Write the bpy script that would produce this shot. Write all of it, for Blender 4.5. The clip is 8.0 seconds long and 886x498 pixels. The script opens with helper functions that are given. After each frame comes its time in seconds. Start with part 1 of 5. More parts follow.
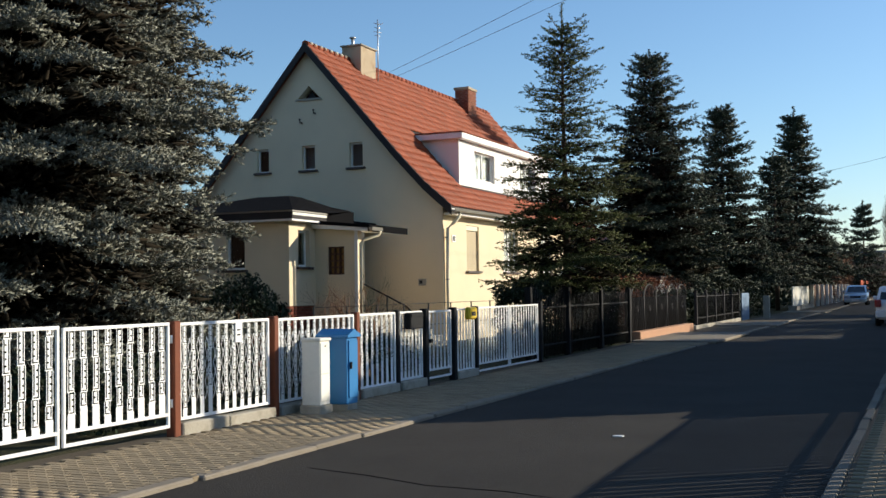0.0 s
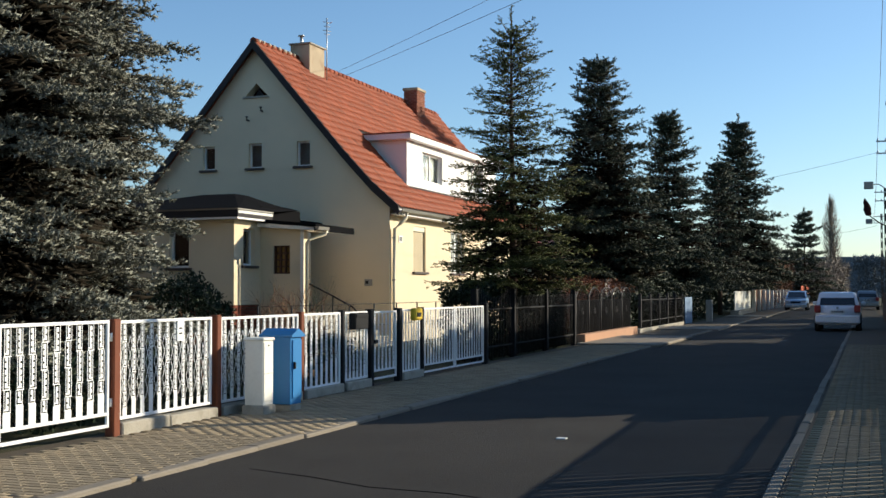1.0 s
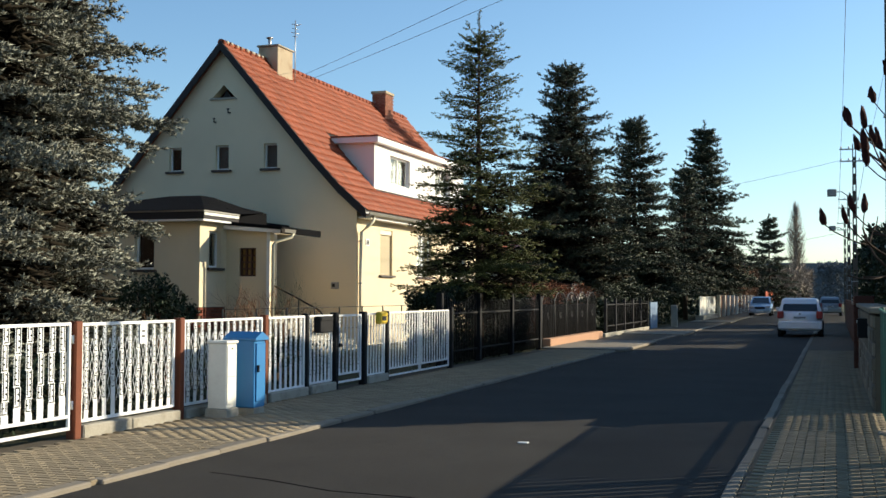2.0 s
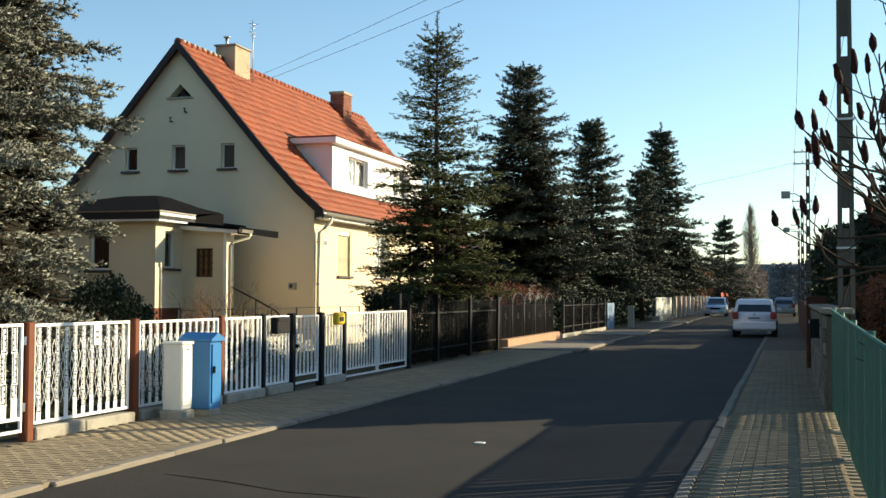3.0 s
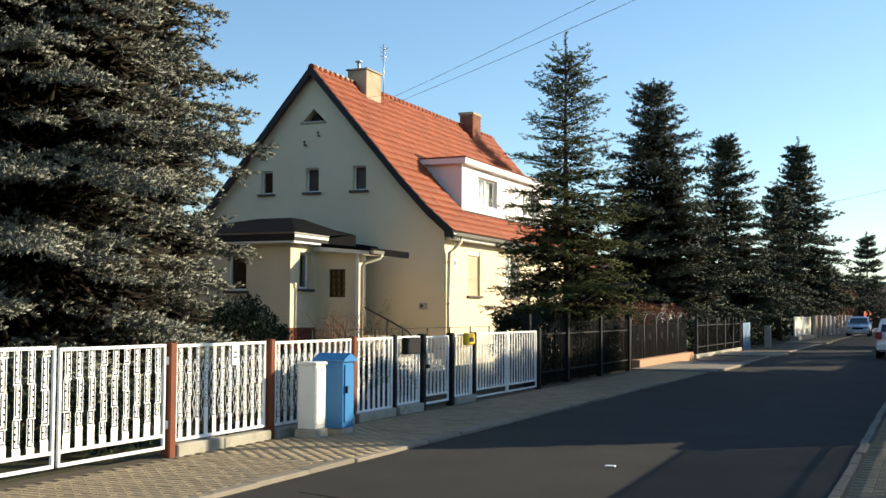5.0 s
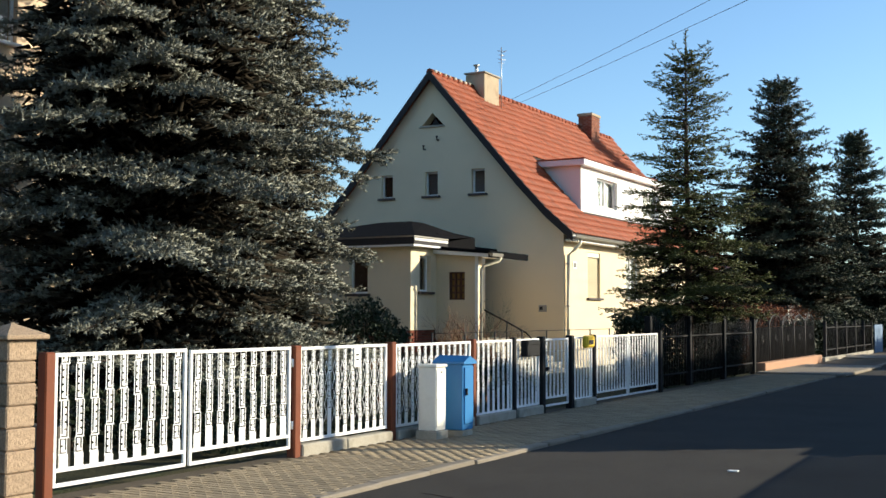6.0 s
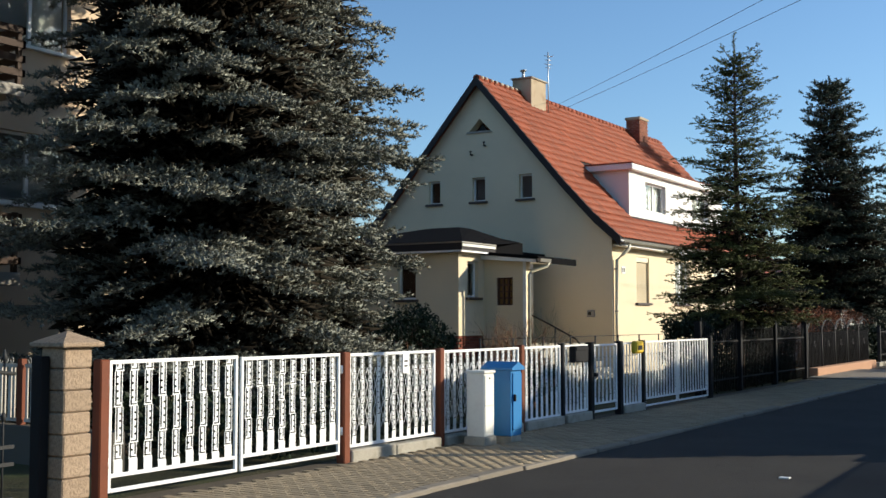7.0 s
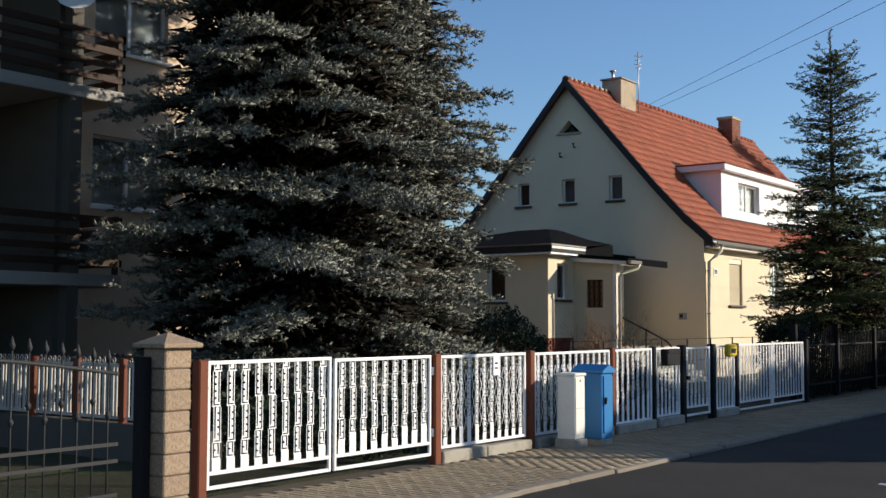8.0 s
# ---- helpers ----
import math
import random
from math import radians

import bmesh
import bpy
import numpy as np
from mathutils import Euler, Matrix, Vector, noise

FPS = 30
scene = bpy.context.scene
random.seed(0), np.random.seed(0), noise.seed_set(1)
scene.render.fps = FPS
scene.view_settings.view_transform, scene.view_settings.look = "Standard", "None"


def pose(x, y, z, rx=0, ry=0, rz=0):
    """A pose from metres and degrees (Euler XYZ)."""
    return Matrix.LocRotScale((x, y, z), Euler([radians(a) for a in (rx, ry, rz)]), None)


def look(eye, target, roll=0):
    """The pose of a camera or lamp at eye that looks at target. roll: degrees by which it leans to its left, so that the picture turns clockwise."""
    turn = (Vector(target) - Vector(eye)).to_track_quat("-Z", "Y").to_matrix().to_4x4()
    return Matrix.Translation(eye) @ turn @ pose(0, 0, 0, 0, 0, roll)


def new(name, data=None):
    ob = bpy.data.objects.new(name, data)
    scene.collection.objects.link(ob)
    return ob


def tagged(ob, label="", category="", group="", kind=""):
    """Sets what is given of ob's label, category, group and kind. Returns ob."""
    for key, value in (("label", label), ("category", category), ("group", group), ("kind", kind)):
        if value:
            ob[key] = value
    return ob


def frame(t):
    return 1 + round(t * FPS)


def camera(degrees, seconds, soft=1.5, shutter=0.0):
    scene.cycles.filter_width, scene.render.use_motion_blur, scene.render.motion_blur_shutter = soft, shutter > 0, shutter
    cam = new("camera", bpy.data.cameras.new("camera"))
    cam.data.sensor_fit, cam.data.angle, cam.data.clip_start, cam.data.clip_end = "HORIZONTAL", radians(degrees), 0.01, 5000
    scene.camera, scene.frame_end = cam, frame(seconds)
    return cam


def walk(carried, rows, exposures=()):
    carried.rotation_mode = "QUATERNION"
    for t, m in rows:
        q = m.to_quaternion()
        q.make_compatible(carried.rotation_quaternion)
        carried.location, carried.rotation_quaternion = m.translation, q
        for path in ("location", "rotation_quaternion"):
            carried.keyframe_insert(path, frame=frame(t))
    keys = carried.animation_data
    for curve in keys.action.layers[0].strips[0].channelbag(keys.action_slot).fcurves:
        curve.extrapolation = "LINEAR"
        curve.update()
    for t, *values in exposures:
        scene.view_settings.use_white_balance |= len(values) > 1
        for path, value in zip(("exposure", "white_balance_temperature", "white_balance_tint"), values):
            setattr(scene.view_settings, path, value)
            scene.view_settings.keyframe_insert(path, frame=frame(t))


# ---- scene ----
cam = camera(42.8, 8.0)
PATH = [
    (0.0, (-0.076, 0.000, 1.590), (-4.040, 9.174, 1.953), -0.82),
    (0.5, (-0.079, 0.038, 1.606), (-3.852, 9.292, 1.978), -0.64),
    (1.0, (-0.087, 0.051, 1.587), (-3.616, 9.400, 1.955), -0.15),
    (1.5, (-0.059, 0.030, 1.595), (-3.606, 9.373, 1.947), 0.13),
    (2.0, (-0.020, 0.007, 1.603), (-3.285, 9.451, 1.999), 0.25),
    (2.2, (-0.015, 0.006, 1.603), (-3.151, 9.494, 1.983), 0.25),
    (3.3, (0.000, 0.000, 1.600), (-2.906, 9.559, 2.021), 0.25),
    (3.5, (0.000, 0.000, 1.600), (-2.957, 9.542, 2.050), 0.25),
    (4.0, (-0.010, 0.010, 1.598), (-3.188, 9.476, 2.134), 0.42),
    (4.2, (-0.005, 0.000, 1.600), (-3.387, 9.393, 2.184), 0.4),
    (5.3, (0.052, -0.073, 1.644), (-4.194, 8.963, 2.204), 0.22),
    (5.5, (0.060, -0.085, 1.646), (-4.398, 8.848, 2.225), 0.21),
    (6.0, (0.095, -0.132, 1.646), (-4.842, 8.545, 2.225), 0.16),
    (6.5, (0.110, -0.152, 1.657), (-5.047, 8.394, 2.273), 0.08),
    (7.0, (0.126, -0.174, 1.660), (-5.173, 8.283, 2.284), -0.03),
    (7.5, (0.133, -0.198, 1.656), (-5.344, 8.144, 2.303), 0.03),
    (8.0, (0.146, -0.238, 1.665), (-5.800, 7.777, 2.305), 0.12),
]
walk(cam, [(t, look(eye, target, roll)) for t, eye, target, roll in PATH],
     [(0.0, 0.48, 5900, 7), (2.0, 0.72, 6150, 4), (3.5, 1.05, 6900, 1), (4.0, 1.05, 6900, 1), (5.5, 0.92, 6100, 5), (6.0, 0.87, 6000, 5), (7.0, 0.52, 5800, 6), (8.0, 0.32, 5750, 10)])

# world and sun: low winter sun ahead and to the right of the street
SUN_AZ = math.atan2(0.788, 0.615)
SUN_EL = radians(18.6)
world = bpy.data.worlds.new("sky")
scene.world = world
world.use_nodes = True
wn = world.node_tree
sky = wn.nodes.new("ShaderNodeTexSky")
sky.sky_type = "NISHITA"
sky.sun_disc = False
sky.sun_elevation = SUN_EL
sky.sun_rotation = SUN_AZ
sky.air_density, sky.dust_density, sky.ozone_density = 1.0, 0.4, 3.0
wn.links.new(sky.outputs[0], wn.nodes["Background"].inputs[0])
wn.nodes["Background"].inputs[1].default_value = 0.11
sun = new("sun", bpy.data.lights.new("sun", "SUN"))
sun.data.energy = 5.0
sun.data.angle = radians(0.5)
sun.data.color = (1.0, 0.84, 0.62)
sun.matrix_world = look((math.sin(SUN_AZ) * 10, math.cos(SUN_AZ) * 10, 10 * math.tan(SUN_EL)), (0, 0, 0))


# ---- helpers of this scene ----
rng = random.Random(7)


def thing(name, label, category, group="", at=(0, 0, 0), kind=""):
    ob = new(name)
    ob.empty_display_size = 0.2
    ob.location = at
    return tagged(ob, label, category, group, kind)


def mesh_of(name, bm, material):
    me = bpy.data.meshes.new(name)
    bm.to_mesh(me)
    bm.free()
    for m in (material if isinstance(material, (list, tuple)) else [material]):
        me.materials.append(m)
    return me


def part(name, bm, material, parent=None, label=""):
    me = bm if isinstance(bm, bpy.types.Mesh) else mesh_of(name, bm, material)
    ob = new(name, me)
    if parent is not None:
        ob.parent = parent
    return tagged(ob, label)


def bx(bm, lo, hi, bevel=0.0, m=None):
    """A box from corner to corner, with its edges bevelled if asked, moved by the matrix m."""
    vs = bmesh.ops.create_cube(bm, size=1)["verts"]
    for v in vs:
        v.co = [lo[i] + (v.co[i] + 0.5) * (hi[i] - lo[i]) for i in range(3)]
    if bevel:
        es = list({e for v in vs for e in v.link_edges})
        got = bmesh.ops.bevel(bm, geom=es, offset=bevel, segments=1, affect="EDGES")
        vs = list({v for f in got["faces"] for v in f.verts} | {v for v in vs if v.is_valid})
    if m is not None:
        bmesh.ops.transform(bm, matrix=m, verts=vs)
    return bm


def box(lo, hi, bevel=0.0, m=None):
    return bx(bmesh.new(), lo, hi, bevel, m)


def prism(bm, pts, axis, a, b):
    """A flat outline of (u, v) points drawn out along the axis from a to b. axis x: u=y, v=z; axis y: u=x, v=z; axis z: u=x, v=y."""
    def at(u, v, w):
        return {"x": (w, u, v), "y": (u, w, v), "z": (u, v, w)}[axis]
    p0 = [bm.verts.new(at(u, v, a)) for u, v in pts]
    p1 = [bm.verts.new(at(u, v, b)) for u, v in pts]
    n = len(pts)
    fs = [bm.faces.new(p0), bm.faces.new(p1[::-1])]
    for i in range(n):
        fs.append(bm.faces.new((p0[i], p1[i], p1[(i + 1) % n], p0[(i + 1) % n])))
    bmesh.ops.recalc_face_normals(bm, faces=fs)
    return bm


def tube(bm, pts, radii, seg=6):
    """A round limb along points with a radius at each."""
    pts = [Vector(p) for p in pts]
    if not isinstance(radii, (list, tuple)):
        radii = [radii] * len(pts)
    rings = []
    for i, p in enumerate(pts):
        d = (pts[min(i + 1, len(pts) - 1)] - pts[max(i - 1, 0)]).normalized()
        u = d.orthogonal().normalized() if abs(d.z) > 0.9 else d.cross(Vector((0, 0, 1))).normalized()
        w = d.cross(u)
        rings.append([bm.verts.new(p + radii[i] * (math.cos(a) * u + math.sin(a) * w)) for a in [2 * math.pi * k / seg for k in range(seg)]])
    for r, s in zip(rings, rings[1:]):
        for k in range(seg):
            f = bm.faces.new((r[k], r[(k + 1) % seg], s[(k + 1) % seg], s[k]))
            f.smooth = True
    bm.faces.new(rings[0][::-1])
    bm.faces.new(rings[-1])
    return bm


def raw_mesh(name, verts, faces, material, smooth=False):
    """A mesh from numpy arrays: verts n x 3, faces m x k."""
    me = bpy.data.meshes.new(name)
    k = faces.shape[1]
    me.vertices.add(len(verts))
    me.vertices.foreach_set("co", np.ascontiguousarray(verts, dtype=np.float32).ravel())
    me.loops.add(faces.size)
    me.loops.foreach_set("vertex_index", np.ascontiguousarray(faces, dtype=np.int32).ravel())
    me.polygons.add(len(faces))
    me.polygons.foreach_set("loop_start", np.arange(0, faces.size, k, dtype=np.int32))
    if smooth:
        me.polygons.foreach_set("use_smooth", np.ones(len(faces), dtype=bool))
    me.update(calc_edges=True)
    me.materials.append(material)
    return me


def scatter(template_v, template_f, pos, axis, side, size):
    """Copies of a template (x along the axis) at places with directions and sizes, as arrays."""
    axis = axis / np.linalg.norm(axis, axis=1, keepdims=True)
    side = side - (side * axis).sum(1, keepdims=True) * axis
    side = side / (np.linalg.norm(side, axis=1, keepdims=True) + 1e-9)
    up = np.cross(axis, side)
    v = template_v[None] * size[:, None, :]
    w = pos[:, None] + v[..., :1] * axis[:, None] + v[..., 1:2] * side[:, None] + v[..., 2:3] * up[:, None]
    n = len(template_v)
    f = template_f[None] + (np.arange(len(pos)) * n)[:, None, None]
    return w.reshape(-1, 3), f.reshape(-1, template_f.shape[1])


# ---- materials ----
def material(name, base, rough=0.8, metal=0.0, var=0.15, scale=3.0, fine=40.0, bump=0.2, dirt=None, dirt_amount=0.35, rand=0.0,
             island=0.0, spec=0.5, coat=0.0, dist=0.01, stretch=(1, 1, 1)):
    """A surface with two scales of colour change, fine relief, and dirt of another colour in patches."""
    m = bpy.data.materials.new(name)
    m.use_nodes = True
    t = m.node_tree
    N, L = t.nodes.new, t.links.new
    p = t.nodes["Principled BSDF"]
    p.inputs["Roughness"].default_value = rough
    p.inputs["Metallic"].default_value = metal
    p.inputs["Specular IOR Level"].default_value = spec if rough < 0.55 else spec * 0.35
    p.inputs["Coat Weight"].default_value = coat
    geo = N("ShaderNodeTexCoord")
    mp = N("ShaderNodeMapping")
    mp.inputs["Scale"].default_value = stretch
    L(geo.outputs["Object"], mp.inputs[0])

    def tex(s, detail):
        n = N("ShaderNodeTexNoise")
        n.inputs["Scale"].default_value = s
        n.inputs["Detail"].default_value = detail
        L(mp.outputs[0], n.inputs["Vector"])
        return n

    big, small = tex(scale, 5), tex(fine, 4)
    hsv = N("ShaderNodeHueSaturation")
    hsv.inputs["Color"].default_value = (*base, 1)
    val = N("ShaderNodeMath")
    val.operation = "MULTIPLY_ADD"
    val.inputs[1].default_value = var * 2
    val.inputs[2].default_value = 1 - var
    L(big.outputs["Fac"], val.inputs[0])
    val2 = N("ShaderNodeMath")
    val2.operation = "MULTIPLY_ADD"
    val2.inputs[1].default_value = var * 1.6
    L(small.outputs["Fac"], val2.inputs[0])
    sub = N("ShaderNodeMath")
    sub.operation = "SUBTRACT"
    sub.inputs[1].default_value = var * 0.8
    L(val.outputs[0], sub.inputs[0])
    L(sub.outputs[0], val2.inputs[2])
    last = val2.outputs[0]
    for amount, node, out in ((rand, "ShaderNodeObjectInfo", "Random"), (island, "ShaderNodeNewGeometry", "Random Per Island")):
        if amount:
            o = N(node)
            mm = N("ShaderNodeMath")
            mm.operation = "MULTIPLY_ADD"
            mm.inputs[1].default_value = amount * 2
            mm.inputs[2].default_value = 1 - amount
            L(o.outputs[out], mm.inputs[0])
            mul = N("ShaderNodeMath")
            mul.operation = "MULTIPLY"
            L(mm.outputs[0], mul.inputs[0])
            L(last, mul.inputs[1])
            last = mul.outputs[0]
    L(last, hsv.inputs["Value"])
    color = hsv.outputs[0]
    if dirt:
        mix = N("ShaderNodeMix")
        mix.data_type = "RGBA"
        ramp = N("ShaderNodeMapRange")
        ramp.inputs["From Min"].default_value = 0.5
        ramp.inputs["From Max"].default_value = 0.72
        ramp.inputs["To Max"].default_value = dirt_amount
        patch = tex(scale * 1.7, 8)
        L(patch.outputs["Fac"], ramp.inputs[0])
        L(ramp.outputs[0], mix.inputs["Factor"])
        L(color, mix.inputs["A"])
        mix.inputs["B"].default_value = (*dirt, 1)
        color = mix.outputs["Result"]
    L(color, p.inputs["Base Color"])
    if bump:
        b = N("ShaderNodeBump")
        b.inputs["Strength"].default_value = bump
        b.inputs["Distance"].default_value = dist
        L(small.outputs["Fac"], b.inputs["Height"])
        L(b.outputs[0], p.inputs["Normal"])
    return m


def glass_material(name, tint):
    m = bpy.data.materials.new(name)
    m.use_nodes = True
    p = m.node_tree.nodes["Principled BSDF"]
    p.inputs["Base Color"].default_value = (*tint, 1)
    p.inputs["Roughness"].default_value = 0.03
    p.inputs["Transmission Weight"].default_value = 1.0
    p.inputs["IOR"].default_value = 1.45
    return m


ASPHALT = material("asphalt", (0.037, 0.0335, 0.029), 0.9, var=0.4, scale=0.6, fine=70, bump=1.0, dirt=(0.046, 0.042, 0.036), dirt_amount=0.5)
PAVER = material("concrete_paver", (0.25, 0.2, 0.13), 0.9, var=0.12, scale=0.7, fine=60, bump=0.4, rand=0.16, island=0.16, dirt=(0.17, 0.14, 0.1))
SAND = material("joint_sand", (0.11, 0.09, 0.065), 0.95, var=0.25, scale=3, fine=80, bump=0.5)
KERB = material("kerb_concrete", (0.22, 0.19, 0.15), 0.9, var=0.2, scale=1.5, fine=50, bump=0.5, rand=0.12, dirt=(0.2, 0.17, 0.13), dirt_amount=0.6)
CONCRETE = material("old_concrete", (0.36, 0.33, 0.27), 0.9, var=0.2, scale=2, fine=40, bump=0.5, dirt=(0.17, 0.15, 0.11), dirt_amount=0.7)
POLE = material("pole_concrete", (0.105, 0.09, 0.074), 0.9, var=0.12, scale=2, fine=50, bump=0.3)
STUCCO = material("cream_render", (0.73, 0.61, 0.42), 0.92, var=0.06, scale=0.6, fine=90, bump=0.35, dirt=(0.58, 0.5, 0.35), dirt_amount=0.25)
PINK = material("pinkish_render", (0.6, 0.46, 0.32), 0.92, var=0.08, scale=0.8, fine=90, bump=0.3)
GREYWALL = material("grey_render", (0.32, 0.3, 0.27), 0.92, var=0.1, scale=0.8, fine=80, bump=0.3)
# Grey render darkened to paint the shade under balconies and at the garden wall.
SHADERENDER = material("shade_darkened_render", (0.1, 0.09, 0.075), 0.95, var=0.2, scale=1.2, fine=50, bump=0.3)
# Aged white paint, darkened in colour for the shade on the garden fence.
SHADEDWHITE = material("shaded_aged_white", (0.5, 0.46, 0.4), 0.6, var=0.12, scale=3, fine=30, bump=0.1, dirt=(0.25, 0.2, 0.15), dirt_amount=0.5)
WHITEWALL = material("white_render", (0.78, 0.76, 0.72), 0.85, var=0.05, scale=0.8, fine=80, bump=0.2)
TILE = material("clay_roof_tile", (0.25, 0.06, 0.024), 0.65, var=0.16, scale=0.8, fine=30, bump=0.2, rand=0.2, island=0.2, dirt=(0.2, 0.06, 0.03), dirt_amount=0.3)
FASCIA = material("dark_fascia_wood", (0.03, 0.026, 0.026), 0.6, var=0.15, scale=2, fine=30, bump=0.2)
FELT = material("bitumen_felt", (0.008, 0.008, 0.009), 0.95, var=0.2, scale=1, fine=60, bump=0.4, spec=0.1)
BRICK = material("red_brick", (0.21, 0.065, 0.04), 0.85, var=0.2, scale=2, fine=50, bump=0.4, rand=0.25, dirt=(0.2, 0.13, 0.1))
# Brick colour lowered to carry the shade on the wall pillar.
SHADEDBRICK = material("shaded_brick", (0.1, 0.042, 0.03), 0.9, var=0.2, scale=2, fine=50, bump=0.4, rand=0.25)
CHIMBRICK = material("weathered_chimney_brick", (0.23, 0.085, 0.05), 0.9, var=0.25, scale=3, fine=40, bump=0.5, rand=0.25, dirt=(0.4, 0.35, 0.3), dirt_amount=0.6)
CHIMRENDER = material("chimney_render", (0.4, 0.325, 0.225), 0.9, var=0.15, scale=1.5, fine=40, bump=0.4, dirt=(0.2, 0.12, 0.07), dirt_amount=0.6)
WHITE = material("white_gloss_paint", (0.8, 0.79, 0.77), 0.45, var=0.05, scale=3, fine=30, bump=0.08)
OFFWHITE = material("cream_enamel", (0.74, 0.72, 0.64), 0.5, var=0.07, scale=2, fine=30, bump=0.08, dirt=(0.5, 0.46, 0.38), dirt_amount=0.3)
RUST = material("red_brown_paint", (0.155, 0.047, 0.022), 0.6, var=0.18, scale=4, fine=60, bump=0.2, dirt=(0.12, 0.05, 0.03))
BLACK = material("black_metal_paint", (0.011, 0.011, 0.012), 0.75, var=0.2, scale=5, fine=60, bump=0.1)
DARKIRON = material("grey_wrought_iron", (0.035, 0.035, 0.035), 0.6, metal=0.1, var=0.2, scale=5, fine=60, bump=0.2)
BLUE = material("blue_enamel", (0.02, 0.165, 0.4), 0.42, var=0.07, scale=2, fine=30, bump=0.06, dirt=(0.05, 0.17, 0.42), dirt_amount=0.3)
YELLOW = material("yellow_plastic", (0.75, 0.5, 0.02), 0.45, var=0.05)
GRANITE = material("exposed_aggregate", (0.34, 0.25, 0.17), 0.9, var=0.45, scale=30, fine=90, bump=0.9, rand=0.08, dirt=(0.12, 0.09, 0.06), dirt_amount=0.5)
GREEN = material("green_sheet_paint", (0.055, 0.15, 0.11), 0.55, var=0.12, scale=3, fine=40, bump=0.15, rand=0.08, dirt=(0.05, 0.13, 0.1))
STONE = material("rubble_stone", (0.2, 0.17, 0.13), 0.9, var=0.25, scale=2, fine=30, bump=0.6, rand=0.3)
ORANGE = material("orange_wall_paint", (0.43, 0.25, 0.155), 0.85, var=0.1, scale=2, fine=40, bump=0.3)
SOIL = material("soil_and_grass", (0.06, 0.055, 0.028), 0.95, var=0.4, scale=0.8, fine=25, bump=0.9, dirt=(0.05, 0.075, 0.025), dirt_amount=0.7, dist=0.03)
# Grey-blue base colour paints distance haze onto the hill and farthest bushes.
HAZETINT = material("far_haze_tint", (0.13, 0.15, 0.17), 1.0, var=0.12, scale=0.004, fine=0.05, bump=0)
BARK = material("spruce_bark", (0.075, 0.05, 0.035), 0.9, var=0.3, scale=6, fine=40, bump=0.8)
INNERDARK = material("inner_shade_twigs", (0.022, 0.018, 0.013), 0.95, var=0.3, scale=1.2, fine=9, bump=0, island=0.4, spec=0.1)
BLUESPRUCE = material("blue_spruce_needles", (0.172, 0.175, 0.142), 0.6, var=0.3, scale=1.2, fine=9, bump=0, island=0.5, dirt=(0.065, 0.058, 0.026), dirt_amount=0.55)
DARKSPRUCE = material("dark_spruce_needles", (0.042, 0.055, 0.036), 0.6, var=0.3, scale=1.0, fine=9, bump=0, island=0.4, dirt=(0.07, 0.055, 0.022), dirt_amount=0.5)
GREENSPRUCE = material("green_spruce_needles", (0.09, 0.1, 0.03), 0.6, var=0.3, scale=1.0, fine=9, bump=0, island=0.4, dirt=(0.1, 0.085, 0.025), dirt_amount=0.6)
HEDGE = material("evergreen_hedge_leaves", (0.02, 0.03, 0.014), 0.6, var=0.3, scale=1.5, fine=12, bump=0, island=0.45)
TWIG = material("bare_twigs", (0.17, 0.095, 0.055), 0.9, var=0.3, scale=2, fine=20, bump=0, island=0.3)
REDTWIG = material("russet_leaves", (0.16, 0.062, 0.032), 0.9, var=0.3, scale=2, fine=20, bump=0, island=0.4)
POPLARTWIG = material("poplar_twigs", (0.24, 0.2, 0.16), 0.9, var=0.25, scale=0.5, fine=6, bump=0, island=0.3)
SUMAC = material("sumac_fruit", (0.04, 0.013, 0.011), 0.95, var=0.3, scale=10, fine=90, bump=0.6, island=0.2)
DRY = material("sumac_branch", (0.05, 0.032, 0.022), 0.9, var=0.25, scale=5, fine=50, bump=0.4)
WOOD = material("dark_stained_wood", (0.045, 0.026, 0.017), 0.6, var=0.2, scale=2, fine=30, bump=0.3, stretch=(1, 1, 6))
PICKET = material("brown_picket_wood", (0.12, 0.06, 0.036), 0.8, var=0.2, scale=2, fine=30, bump=0.3, rand=0.2)
ZINC = material("zinc_gutter", (0.34, 0.32, 0.28), 0.4, metal=0.6, var=0.15, scale=2, fine=20, bump=0.05)
PIPE = material("cream_downpipe", (0.74, 0.67, 0.5), 0.5, var=0.06, scale=2, fine=20, bump=0.05)
SHUTTER = material("beige_shutter_plastic", (0.5, 0.42, 0.28), 0.6, var=0.06, scale=2, fine=20, bump=0.05)
SILL = material("dark_sill_tile", (0.05, 0.035, 0.03), 0.5, var=0.2, scale=4, fine=30, bump=0.1)
GLASS = glass_material("window_glass", (0.85, 0.9, 0.9))
CURTAIN = material("net_curtain", (0.42, 0.42, 0.4), 0.9, var=0.1, scale=6, fine=60, bump=0.2, stretch=(6, 6, 1))
GREYBLIND = material("grey_net_blind", (0.16, 0.16, 0.155), 0.9, var=0.1, scale=6, fine=60, bump=0.2, stretch=(6, 6, 1))
DARKROOM = material("dim_room", (0.02, 0.018, 0.016), 0.9, var=0.2)
AMBER = material("amber_pattern_glass", (0.3, 0.17, 0.05), 0.25, var=0.35, scale=6, fine=40, bump=0.4)
CARWHITE = material("white_car_paint", (0.72, 0.73, 0.76), 0.3, var=0.03, scale=2, fine=20, bump=0, coat=0.6)
CARSILVER = material("silver_blue_car_paint", (0.35, 0.42, 0.5), 0.3, metal=0.5, var=0.03, scale=2, fine=20, bump=0, coat=0.6)
